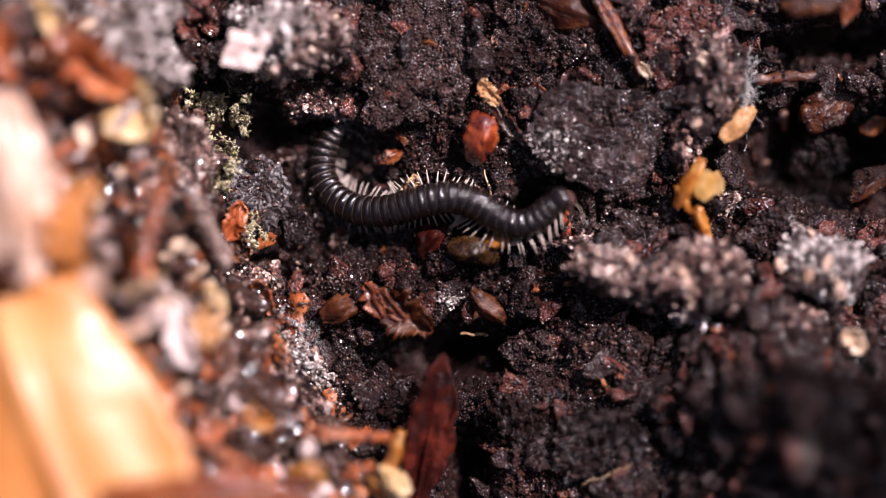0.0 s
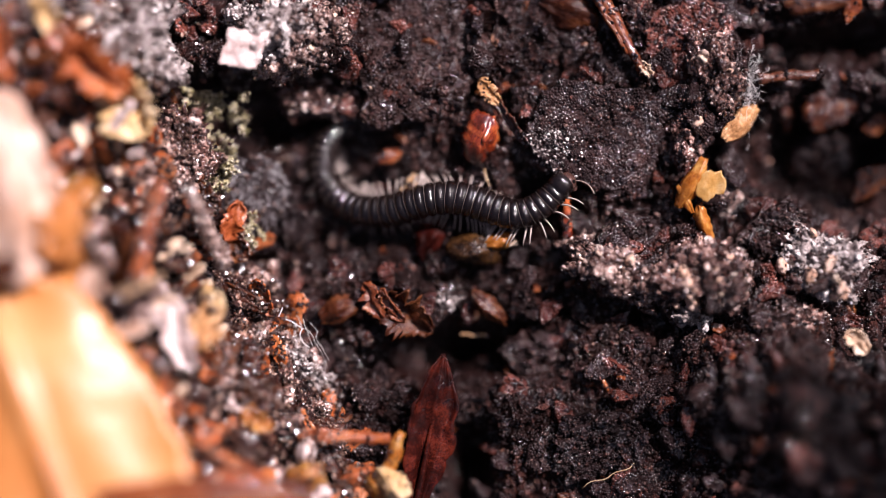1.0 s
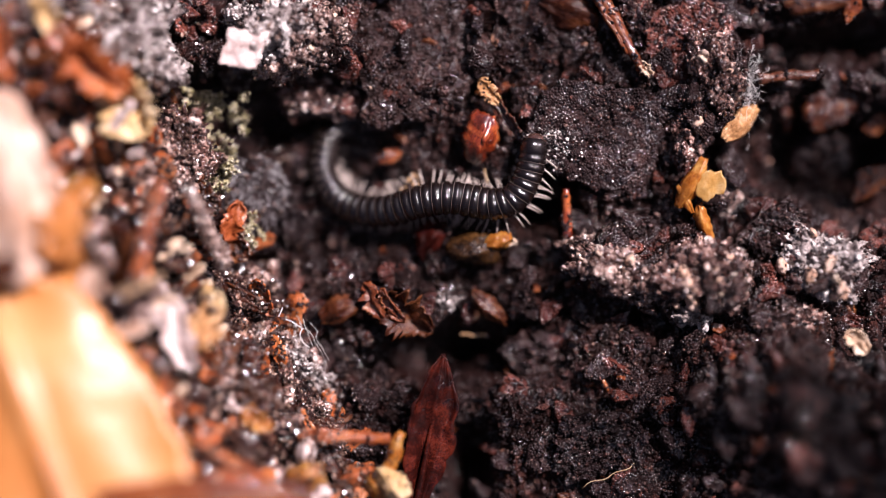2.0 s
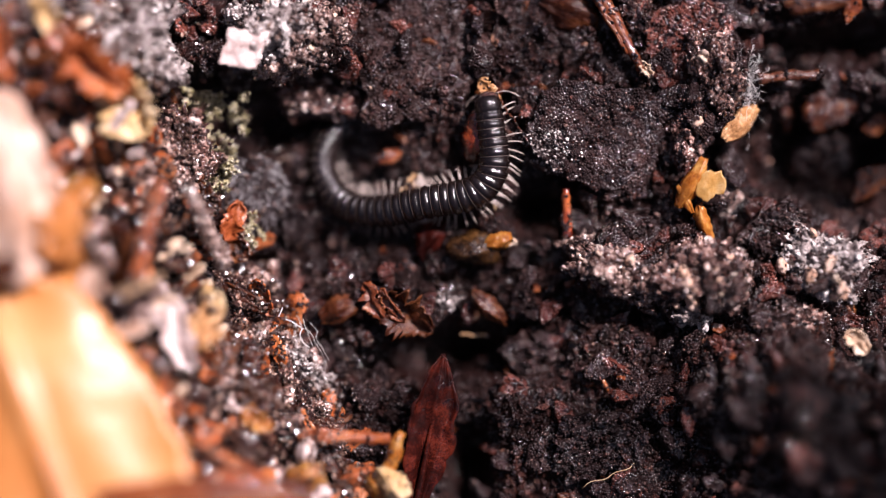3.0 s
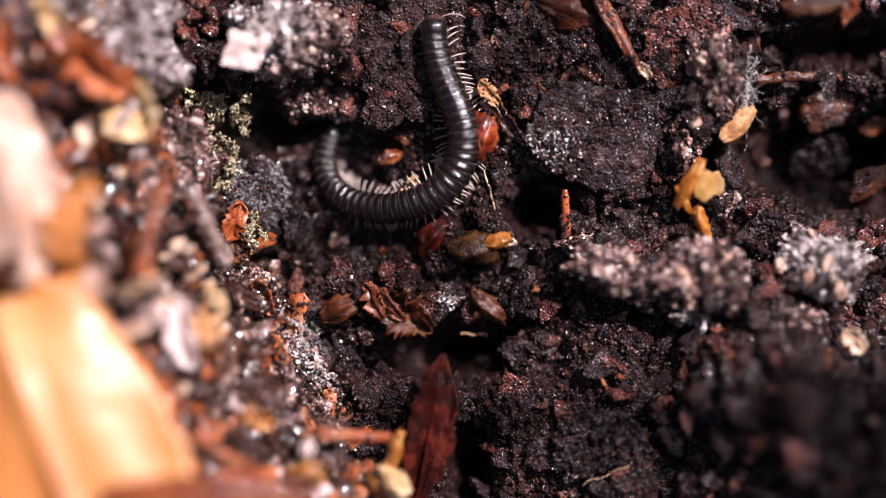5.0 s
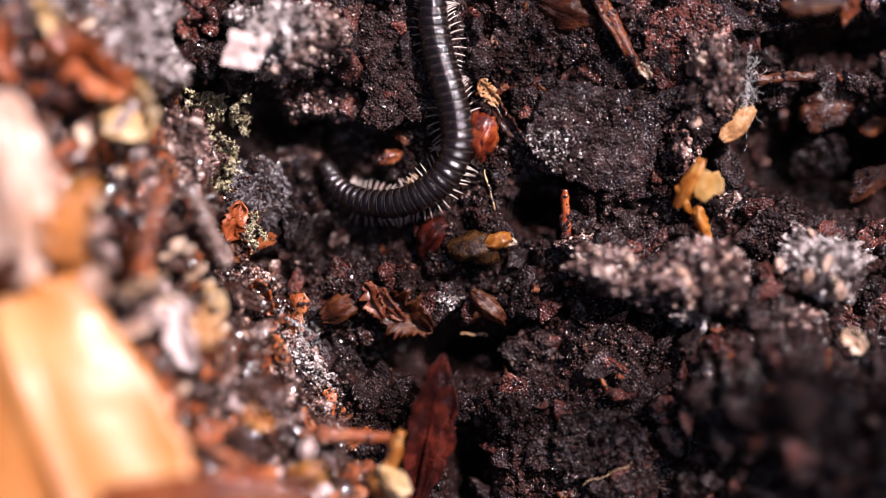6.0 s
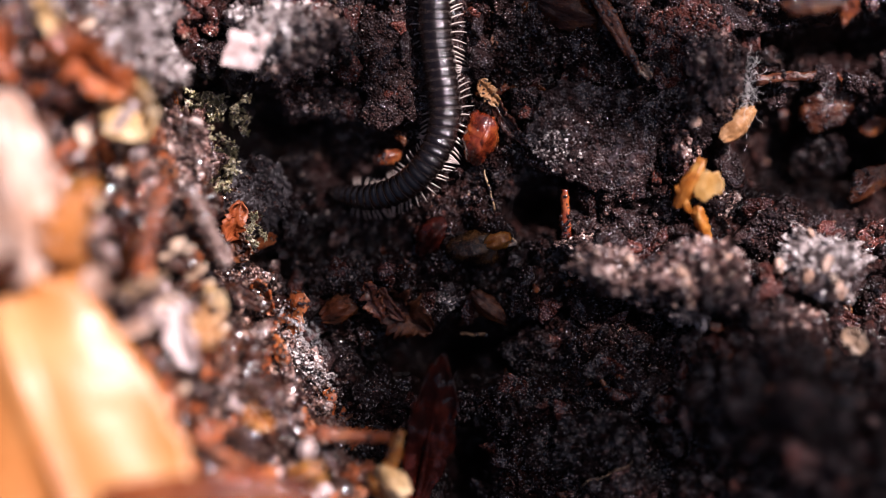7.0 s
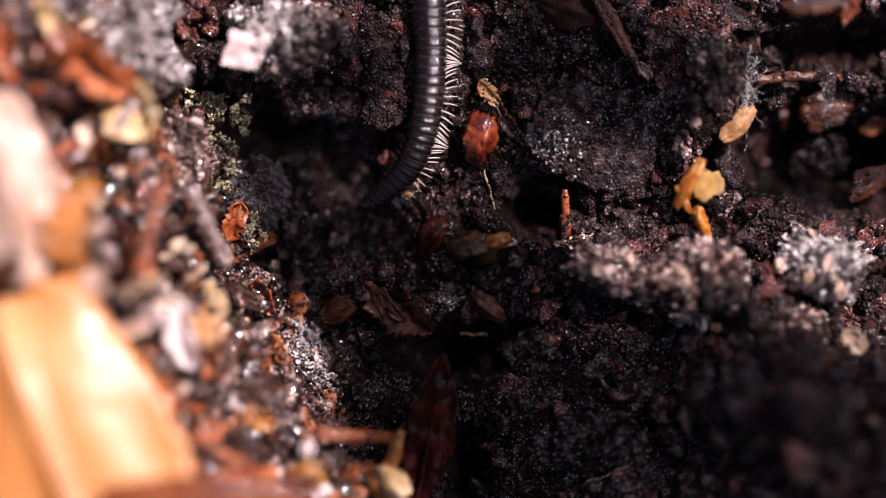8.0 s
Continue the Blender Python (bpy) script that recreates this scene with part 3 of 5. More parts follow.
clump(10.20, 0.04, 1.5, 1.0, 1.0, PALE_CLUMP, "small ragged clump of wet brown soil", 36, 0, 130)
clump(24.15, -4.66, 1.6, 1.0, 0.8, BROWN_CLUMP, "small brown clump of wet soil", 29, 0, 140)
clump(17.10, 7.90, 1.3, 1.7, 1.2, BROWN_CLUMP, "brown lumpy clump of soil beside the bark plate", 38, 10, 160)
clump(19.90, 3.50, 0.9, 0.8, 0.8, PALE_CLUMP, "small pale lump of soil beside the seedling husk", 39, 0, 90)
clump(16.10, 2.60, 1.0, 0.7, 0.8, PALE_CLUMP, "small brown lump of soil below the seedling husk", 40, 20, 90)
# pale grey lump in place of glints on wet crumbs
clump(0.20, -3.60, 0.8, 0.6, 0.7, GREY, "small lump of wet crumbs, its glints put in as pale grey", 41, 0, 80)
clump(-10.13, -7.94, 2.0, 1.0, 0.9, GREY, "grey crusted lump of soil on the bank's edge", 30, -50, 240)
clump(-19.03, 6.72, 3.0, 2.2, 1.6, BROWN_CLUMP, "pinkish-brown glistening clump of soil on the bank", 31, 40, 320)


# ---- slabs, leaves and chips ----
def flake(name, u, v, lift, rx, ry, material, label, category, thick=0.4, turn=0, tx=0, ty=0, corners=7, seed=0, warp=0.15, group=""):
    return thing(name, flake_shape(rx, ry, thick, corners, seed, warp), material, slope_pose(u, v, high(u, v) + lift, tx, ty, turn), label, category, group)


def plate(name, u, v, lift, rx, ry, material, label, category, thick, turn, tx, ty, corners, seed, crust=0.25, grit=160):
    """A large flat piece with a crust of soil grains on it."""
    ob = base(name, slope_pose(u, v, high(u, v) + lift, tx, ty, turn), label, category)
    shape = flake_shape(rx, ry, thick, corners, seed, 0.12, 30, 120, crust)
    part("slab", shape, material, ob)
    r = np.random.RandomState(seed)
    top = np.array(shape[0])[:31 * 120]
    size = np.clip(np.exp(r.normal(-2.2, 0.5, grit)), 0.05, 0.3)
    part("grit", crumbs_shape(top[r.randint(0, len(top), grit)], size, seed, ICO1, (0.4, 1.1)), CRUMB, ob, "dark soil grains", None, False)
    return ob


plate("bark_plate", 10.80, 7.60, 1.9, 5.6, 4.3, BARK, "dark wet plate of bark with a glittering face", "bark", 0.5, -8, 5, 3, 9, 3, 0.14)
plate("bark_plate", -1.95, 13.19, 0.2, 5.0, 6.2, ROTTEN, "dark wet slab of bark with a pitted face", "bark", 0.6, 8, 0, 2, 9, 5, 0.3)
plate("bark_plate", -13.28, 3.88, 1.6, 3.4, 3.9, SLATE, "grey-black slab of bark at the burrow's mouth", "bark", 0.6, 20, 0, 6, 8, 7, 0.18, 60)
plate("leaf_fragment", 16.98, 14.59, 0.9, 3.8, 3.6, RUSSET, "flat russet fragment of a wet leaf", "leaf", 0.25, 20, 0, 0, 8, 11, 0.2, 60)
plate("bark_plate", 6.24, 14.04, 0.4, 3.0, 2.6, ROTTEN, "dark wet piece of bark crusted with soil", "bark", 0.6, 50, 6, 0, 8, 12, 0.6)
plate("bark_plate", 13.41, 0.84, 1.0, 3.2, 2.0, BARK, "dark wet piece of bark under the ridge", "bark", 0.6, 10, 0, 8, 8, 13, 0.5)
plate("bark_plate", 23.38, 1.24, 1.0, 3.0, 2.0, BARK, "dark wet piece of bark between the clumps", "bark", 0.5, 30, 6, -6, 8, 14, 0.5)
# added dark plate that covers the sunlit hollow in place of its shade
plate("bark_plate", 27.2, 6.6, 5.0, 2.8, 2.2, BARK, "added dark plate standing in for shade in a hollow", "bark", 0.5, 20, 18, -14, 8, 19, 0.4)
plate("bark_plate", 7.06, -7.98, 0.8, 3.8, 2.4, BARK, "dark rough slab of bark crusted with soil", "bark", 0.6, -20, 4, 4, 9, 15, 0.7)
plate("bark_plate", 10.94, -13.43, 0.9, 4.0, 2.6, BARK, "dark rough slab of bark low on the slope", "bark", 0.6, 15, 4, -4, 9, 16, 0.7)


def chip_shape(length, width, thick, seed):
    """A four-sided broken chip with torn edges."""
    def fn(a, b):
        x, y = 2 * a - 1, 2 * b - 1
        edge = 1 + 0.2 * noise.noise((x * 1.8, y * 1.8, seed)) + 0.08 * noise.noise((x * 7, y * 7, seed))
        return (x * edge * length / 2 + 0.06 * length * y, y * edge * width / 2, 0.1 * length * noise.noise((x * 1.2, y * 1.2, seed + 2)) + 0.03 * length * noise.noise((x * 4, y * 4, seed + 3)))
    return sheet(fn, 16, 16, thick)


thing("pale_bark_chip", chip_shape(2.7, 2.6, 0.35, 14), PINK_CHIP, slope_pose(-13.75, 13.75, high(-13.75, 13.75) + 3.8, 8, -6, -8), "pinkish-white bark chip on the clump", "bark chip")
flake("bark_chip", 27.9, 10.5, 1.6, 2.9, 1.9, DARK_HUSK, "brown scaly bark chip on dark soil", "bark chip", 0.8, 25, 10, 10, 6, 44, 0.2)
flake("bark_chip", 31.27, 8.84, 2.0, 1.5, 0.9, HUSK, "small red-brown bark chip", "bark chip", 0.25, 40, 20, 0, 5, 16, 0.3)
flake("bark_chip", 30.4, 4.5, 6.4, 2.6, 1.5, DARK_HUSK, "dark red-brown smooth bark chip", "bark chip", 0.4, 40, 20, 10, 5, 17, 0.15)
flake("bark_chip", 25.57, 16.86, 3.6, 3.0, 0.9, DARK_HUSK, "reddish-brown bark chip lying over dark soil", "bark chip", 0.35, 5, 15, 0, 6, 18, 0.2)
flake("bark_chip", 28.32, 16.44, 3.8, 0.8, 1.6, HUSK, "orange-brown pointed sliver of bark", "bark chip", 0.3, -20, 10, 20, 4, 19, 0.2)


def husk(name, u, v, lift, length, width, material, label, turn, tx=0, ty=0, seed=0, cup=0.45, category="bud scale", group=""):
    return thing(name, scale_shape(length, width, cup, 0.14, seed), material, slope_pose(u, v, high(u, v) + lift, tx, ty, turn), label, category, group)


def shred(name, u, v, lift, length, width, material, label, turn, tx=0, ty=0, seed=0, category="leaf"):
    """A torn and crumpled bit of dead leaf."""
    return thing(name, leaf_shape(length, width, 0.08, 0.5, 0.34, 0.42, 0.8, 0.12, seed, 24, 12, 0.8), material, slope_pose(u, v, high(u, v) + lift, tx, ty, turn), label, category)


red = base("bud", slope_pose(2.56, 7.84, high(2.56, 7.84) + 1.0, 14, -12, 66), "glossy orange-red broken bud in wet soil", "bud")
part("outer_scale", scale_shape(3.7, 2.7, 0.5, 0.2, 21), GEM, red)
part("inner_scale", moved(scale_shape(3.0, 1.9, 0.6, 0.2, 23), mm_pose(0.3, -0.35, 0.35, -18, 0, 12)), GEM, red, "paler orange inner scale")
husk("seed", -0.77, 0.77, 0.9, 3.1, 2.2, RED_LEAF, "wet dark red flat seed", 40, 0, 5, 2, 0.3, "seed")
husk("seed_husk", 2.05, 0.02, 1.0, 3.6, 2.5, OLIVE, "olive-brown shiny open seed husk", 12, 14, 0, 3, 0.6, "husk")
husk("seed_husk", 3.85, 0.55, 1.4, 2.0, 1.4, AMBER, "amber end of a broken seed husk", 8, 20, 5, 4, 0.5, "husk")
flake("pale_crumb", 4.89, 0.52, 1.5, 0.45, 0.4, CREAM, "white crumb at the husk's broken end", "crumb", 0.4, 20, 0, 0, 7, 71, 0.6)
shred("bud_scale", -2.45, -4.55, 1.6, 4.2, 2.7, DARK_HUSK, "shiny brown split bud scale", -36, 16, 0, 5, "bud scale")
shred("bud_scale", -3.55, -3.95, 1.9, 2.8, 0.9, HUSK, "orange inner sliver of the split bud scale", -52, 30, 0, 24, "bud scale")
shred("bud_scale", -4.72, -3.75, 1.6, 3.1, 1.3, HUSK, "narrow orange-brown bud scale", -62, 25, 0, 6, "bud scale")
husk("bud_scale", -7.46, -4.29, 1.1, 2.8, 2.0, DARK_HUSK, "dull dark brown bud scale in soil", 20, 0, 10, 7)
husk("bud_scale", 3.2, -4.1, 1.0, 3.2, 1.7, DARK_HUSK, "dark wet bud scale with an orange edge", -35, 20, 0, 8)
husk("seed", 9.04, 16.84, 0.6, 4.8, 2.9, DARK_HUSK, "large smooth chestnut-brown seed coat", -15, 0, 0, 9, 0.3, "seed")
husk("seed_wing", 20.78, 8.79, 2.3, 3.4, 1.7, TAN_CHIP, "tan speckled seed scale with a pointed tip", 52, 10, 10, 10, 0.4, "seed")
husk("bud_scale", 24.84, 9.29, 2.2, 1.6, 0.7, HUSK, "small glossy red bud scale", 80, 20, 0, 11)
husk("leaf_crumb", -3.80, 6.59, 1.0, 2.0, 1.1, HUSK, "orange crumb of leaf in the hollow", 30, 0, 20, 12, 0.3, "leaf")
shred("leaf_crumb", -2.37, 4.46, 0.8, 2.0, 0.9, STRAW, "tan curved shred of leaf in the hollow", 60, 20, 20, 13, "leaf")
shred("pale_crumb", -7.48, 0.65, 0.6, 1.7, 1.0, PALE_CLUMP, "pinkish-brown crumb of bark", 60, 0, 0, 14, "bark chip")


# ---- twigs and splinters ----
def twig(name, a, b, r0, r1, material, label, sag=0.0, seed=0, wander=0.25, category="twig", sides=10):
    """A split, weathered stick from a to b: a rough main strand and thinner ones along it."""
    a, b = Vector(a), Vector(b)
    r = random.Random(seed)
    pts = [p - a for p in between(a, b, 16, sag, wander, seed)]
    n = len(pts)
    radii = [(r0 + (r1 - r0) * i / (n - 1)) * (0.9 + 0.2 * noise.noise((i * 0.5, seed, 2))) for i in range(n)]
    shapes = [tube(pts, radii, sides, 0.35, seed)]
    for k in range(3 if r0 > 0.3 else 0):
        i0, i1 = r.randint(0, 5), r.randint(9, n - 1)
        off = Vector((r.uniform(-1, 1), r.uniform(-1, 1), r.uniform(0, 1))) * r0 * 0.6
        line = [p + off + Vector((noise.noise((i * 0.4, k, seed)), noise.noise((i * 0.4, k, seed + 9)), 0)) * r0 * 0.6 for i, p in enumerate(pts[i0:i1])]
        shapes.append(tube(line, [r0 * r.uniform(0.3, 0.5) * (1 - 0.6 * i / len(line)) for i in range(len(line))], 6, 0.6, seed + k))
    return thing(name, join(*shapes), material, slope_pose(*a), label, category)


twig("twig", (10.61, 18.45, 1.60), (14.08, 12.22, 1.80), 0.7, 0.34, HUSK, "split orange-brown twig with a frayed pale tip", 0.2, 31, 0.2)
shred("twig_tip", 14.20, 12.52, 2.0, 1.3, 0.6, CREAM, "white frayed tip of the split twig", -60, 0, 0, 64, "wood splinter")
shred("bark_crumb", 3.28, 10.99, 1.4, 2.2, 1.0, TAN_CHIP, "frayed yellow-brown crumb of bark at the stem", -55, 10, 10, 15, "bark chip")
shred("bark_strip", 4.75, 9.0, 1.1, 4.6, 1.0, TWIG, "frayed dark brown strip of bark on the soil", -54, 25, 0, 32, "bark chip")
twig("twig", (22.15, 11.95, 1.20), (26.64, 12.29, 1.40), 0.44, 0.4, TWIG, "short red-brown broken twig", 0.1, 33, 0.1)
twig("twig", (-18.67, 4.48, 9.40), (-20.49, -1.84, 9.90), 0.5, 0.62, ORANGE_LEAF, "reddish-orange stem on the bank", 0.3, 34)
twig("twig", (-17.34, 4.24, 6.40), (-15.07, -1.12, 4.60), 0.55, 0.7, PALE_CLUMP, "pinkish-brown crusted twig leaning on the bank", 0.3, 35)
twig("twig", (-9.97, -12.80, 5.00), (-3.66, -13.05, 4.60), 0.55, 0.42, ORANGE_LEAF, "orange-brown straight twig over the litter", 0.2, 36, 0.15)
twig("root", (-16.6, -12.6, 8.80), (-13.7, -14.9, 8.40), 0.4, 0.55, ORANGE_LEAF, "orange-brown bent root on the bank", 0.5, 95, 0.5, "root")
twig("splinter", (8.65, 4.21, 1.20), (8.73, 0.84, 0.60), 0.32, 0.5, GEM, "glossy orange splinter of wood standing upright", 0, 37, 0.1, "wood splinter", 6)
twig("grass_stem", (2.95, 5.63, 0.40), (3.67, 2.75, 0.30), 0.07, 0.09, STRAW, "thin dry straw stem in the soil", 0.2, 38, 0.3, "stem", 6)
twig("grass_stem", (9.68, -16.68, 2.60), (13.28, -14.89, 2.80), 0.03, 0.045, STRAW, "thin pale straw stem lying on soil", 0.2, 39, 0.3, "stem", 6)
twig("fibre", (-11.18, -4.09, 2.60), (-9.29, -6.85, 2.60), 0.05, 0.04, FUZZ, "pale thin plant fibre over the bank's edge", 0.8, 45, 1.2, "fibre", 6)
for k in range(3):
    x = 0.5 * k
    twig("fibre", (-10.2 + x, -4.6 - 0.5 * x, 3.4), (-8.6 + 0.7 * x, -7.4 - 0.35 * x, 3.0), 0.022, 0.014, FUZZ, "pale thin plant fibre over the bank's edge", 0.5, 80 + k, 0.6, "fibre", 5)
twig("splinter", (10.34, -7.88, 1.60), (11.64, -9.93, 1.70), 0.14, 0.2, HUSK, "small red-brown splinter on dark soil", 0.1, 40, 0.1, "wood splinter", 6)
twig("splinter", (1.24, -6.06, -0.60), (3.13, -6.14, -0.60), 0.12, 0.12, STRAW, "tiny yellow straw sliver in the hollow", 0.05, 41, 0.1, "wood splinter", 6)


# ---- large fallen leaves ----
def big_leaf(name, u, v, w, length, width, material, label, turn, tx, ty, seed, **k):
    ob = base(name, slope_pose(u, v, w, tx, ty, turn), label, "leaf")
    shape = leaf_shape(length, width, seed=seed, **k)
    part("blade", shape, material, ob)
    curl = k.get("curl", 0.2)
    pts = [((s - 0.5) * length, 0, curl * length * 4 * s * (1 - s) + 0.05 * width - 0.08) for s in [i / 14 for i in range(15)]]
    part("midrib", tube(pts, [0.38 - 0.022 * i for i in range(15)], 8), material, ob)
    return ob


big_leaf("fallen_leaf", -23.8, -18.8, 12.60, 35, 17.0, TAN_LEAF, "large dry tan-orange fallen leaf on the bank", 112, 4, 4, 51, curl=0.04, fold=-0.09, wave=0.05, thick=0.15, tip=0.24, blunt=1.0, nu=60, nv=24, ragged=0.08)
big_leaf("fallen_leaf", -15.6, -17.4, 13.60, 17, 5.6, HUSK, "dark brown leaf edge over the litter", 174, 8, 2, 59, curl=0.04, fold=0.1, wave=0.06, tip=0.6)
big_leaf("fallen_leaf", -28.3, 4.1, 12.00, 13, 6.4, PALE_LEAF, "pale pinkish dry leaf lying on the bank", 96, 10, 0, 52, curl=0.08, fold=-0.3, wave=0.2, ragged=0.3, tip=0.5)
shred("leaf_fragment", -26.1, 15.3, 3.0, 4.4, 1.5, BUTTER, "yellow curled strip of leaf on the bank", -60, 15, 0, 53, "leaf")
big_leaf("fallen_leaf", -1.45, -15.15, 2.10, 16, 3.4, RED_LEAF, "dark red pointed leaf standing in the hollow", 79, 14, -6, 54, curl=0.02, fold=0.35, wave=0.14, tip=0.95, blunt=1.75, ragged=0.3, nu=40, nv=16)
shred("leaf_fragment", -21.12, 9.46, 2.9, 4.2, 3.6, BUTTER, "cream-yellow curled leaf fragment on the bank", -65, 12, 0, 55, "leaf")
twig("stem", (-22.60, 7.60, 7.60), (-20.90, 9.95, 8.20), 0.4, 0.3, PINK_CHIP, "pale bleached stem over the cream leaf", 0.2, 86, 0.2, "stem")
twig("stem", (-24.65, 2.68, 9.60), (-22.23, -1.47, 9.60), 0.62, 0.55, PALE_CLUMP, "pinkish-grey crusted stem on the bank", 0.3, 87, 0.3, "stem")
shred("leaf_fragment", -27.2, -0.2, 1.5, 8.0, 4.6, TAN_LEAF, "tan-orange torn leaf over the large leaf's edge", -24, 6, 0, 88, "leaf")
shred("leaf_fragment", -28.4, -1.3, 4.6, 2.2, 1.5, DARK_HUSK, "dark brown torn bit of leaf", 20, 0, 0, 89, "leaf")
shred("leaf_fragment", -24.9, 1.6, 3.6, 4.8, 2.6, TAN_LEAF, "pinkish-orange torn leaf beside the pale leaf", 72, 10, 0, 90, "leaf")
shred("leaf_fragment", -26.39, 11.45, 1.6, 5.0, 3.4, DARK_HUSK, "dark translucent brown leaf in the litter", 10, 0, 10, 91, "leaf")
shred("leaf_fragment", -24.0, 3.8, 4.0, 2.6, 1.9, AMBER, "yellow-orange curled leaf fragment", 40, 0, 0, 56, "leaf")
shred("leaf_fragment", -14.88, 1.96, 1.2, 3.0, 1.5, ORANGE_LEAF, "orange-red curled leaf fragment at the bank's edge", 70, 20, 0, 57, "leaf")
shred("leaf_fragment", -17.68, -5.68, 2.4, 5.2, 2.0, PINK_CHIP, "white folded leaf fragment on the bank", -72, 10, 0, 58, "leaf")
shred("leaf_fragment", -18.30, -4.20, 2.4, 2.6, 1.6, CREAM, "white crumpled bit of leaf on the bank", -60, 0, 10, 92, "leaf")
shred("leaf_fragment", -16.20, -5.20, 2.0, 3.6, 2.0, TAN_CHIP, "tan torn leaf beside the white fragment", 62, 10, 0, 93, "leaf")
shred("leaf_fragment", -19.90, -3.60, 2.0, 3.2, 2.6, PALE_CLUMP, "pale crusted leaf under the curved stem", 20, 10, 0, 94, "leaf")
shred("leaf_fragment", -23.50, 12.70, 2.8, 6.6, 3.2, ORANGE_LEAF, "orange-red curled leaf over dark litter", -42, 15, 10, 81, "leaf")
shred("leaf_fragment", -29.4, 13.2, 2.0, 4.4, 1.4, ORANGE_LEAF, "orange-brown curled strip of leaf", -80, 10, 0, 82, "leaf")
shred("leaf_fragment", -22.11, 13.83, 2.4, 3.4, 1.6, GREY, "bleached silvery leaf fragment on the bank", 60, 10, 10, 83, "leaf")
husk("bud", -15.75, -3.63, 2.2, 2.5, 2.0, BUTTER, "cream-yellow plump bud on the bank", 80, 0, 0, 59, 0.6, "bud")
twig("stem", (-21.68, -3.15, 10.20), (-18.79, -1.84, 9.40), 0.5, 0.4, STRAW, "beige curved dry stem on the bank", 0.6, 60, 0.2, "stem")


# ---- sprouts ----
def sprout():
    """A split amber husk with a round thin disc."""
    ob = base("seedling_husk", slope_pose(17.75, 4.17, 2.60), "amber split seedling husk with a translucent round disc", "husk")
    part("stalk", join(moved(scale_shape(3.0, 1.1, 0.5, 0.2, 5), mm_pose(0.45, -2.4, -0.5, 10, 20, -76)), tube(between((0.7, -4.2, -1.6), (0.2, -1.2, 0), 8, 0.2, 0.2, 3), [0.2, 0.3, 0.35, 0.36, 0.34, 0.3, 0.26, 0.2], 8, 0.6, 3)), AMBER, ob)
    part("flap", join(moved(scale_shape(3.9, 1.4, 0.5, 0.18, 12), mm_pose(-0.45, 0.4, 0.3, 10, -10, 66)), moved(scale_shape(2.2, 0.7, 0.5, 0.16, 4), mm_pose(-0.9, -0.7, 0.2, 20, 0, 115))), AMBER, ob, "orange pointed flap")
    part("disc", moved(flake_shape(1.15, 1.2, 0.1, 13, 6, 0.25, 8, 40), mm_pose(0.85, 0.2, 0.7, 10, 14, 0)), HONEY, ob, "translucent tan round disc")
    return ob


sprout()


def sprig():
    """Yellow fork of a dead sprout beside the straight twig."""
    ob = base("dead_sprout", slope_pose(-3.67, -14.78, 4.00), "yellow-orange forked dead sprout on the litter", "sprout")
    part("stem", tube(between((0.9, 2.2, 0.6), (-0.5, -1.4, 0), 10, 0.3, 0.2, 4), [0.28, 0.4, 0.45, 0.5, 0.5, 0.5, 0.55, 0.6, 0.5, 0.3], 9, 0.3, 4), AMBER, ob)
    part("husk", moved(scale_shape(3.4, 2.0, 0.5, 0.16, 8), mm_pose(-0.4, -1.8, 0.2, 0, 0, -30)), AMBER, ob)
    part("husk", moved(scale_shape(3.0, 1.6, 0.5, 0.16, 9), mm_pose(-2.4, -0.9, 0.1, 0, 0, 25)), ORANGE_LEAF, ob, "orange side husk")
    part("bulb", moved(scale_shape(2.8, 2.0, 0.6, 0.2, 11), mm_pose(0.1, -1.3, 0.8, 0, 0, -62)), BUTTER, ob, "cream-yellow bulb")
    return ob


sprig()
husk("bud", -9.46, -13.86, 1.6, 2.0, 1.5, PINK_CHIP, "pinkish round bud at the twig's end", 80, 0, 0, 61, 0.6, "bud")
husk("bud", -9.30, -15.45, 2.2, 2.6, 2.0, AMBER, "amber round bud on the litter", 10, 0, 0, 62, 0.6, "bud")
shred("leaf_fragment", -12.6, -11.5, 2.0, 2.4, 1.2, AMBER, "small golden curl of leaf", -30, 10, 0, 96, "leaf")
shred("leaf_fragment", 28.55, -6.45, 1.4, 2.0, 1.2, CREAM, "cream torn leaf fragment on the mound's side", -50, 0, 0, 63, "leaf")


def moss(u, v, lift, n, spread, seed, label):
    """A tuft of short shoots set with small leaves."""
    r = random.Random(seed)
    ob = base("moss_tuft", slope_pose(u, v, high(u, v) + lift), label, "moss")
    for k in range(n):
        a, d = r.uniform(0, 6.28), spread * math.sqrt(r.random())
        foot = Vector((math.cos(a) * d, math.sin(a) * d, 0))
        top = foot + Vector((r.uniform(-1, 1), r.uniform(-1, 1), r.uniform(0.6, 1.8)))
        pts = between(foot, top, 7, 0.2, 0.4, seed + k)
        shapes = [tube(pts, [0.09] * 6 + [0.05], 5)]
        for p in pts[1:]:
            for q in range(5):
                m = Matrix.Translation(p) @ pose(0, 0, 0, r.uniform(-40, 40), r.uniform(-70, -10), r.uniform(0, 360))
                shapes.append(moved(([(0, 0, 0), (0.2, 0.1, 0.05), (0.48, 0, 0.1), (0.2, -0.1, 0.05), (0.22, 0, -0.04)], [(0, 1, 4), (1, 2, 4), (2, 3, 4), (3, 0, 4), (0, 3, 2, 1)]), m))
        part("shoot", join(*shapes), MOSS, ob)
    return ob


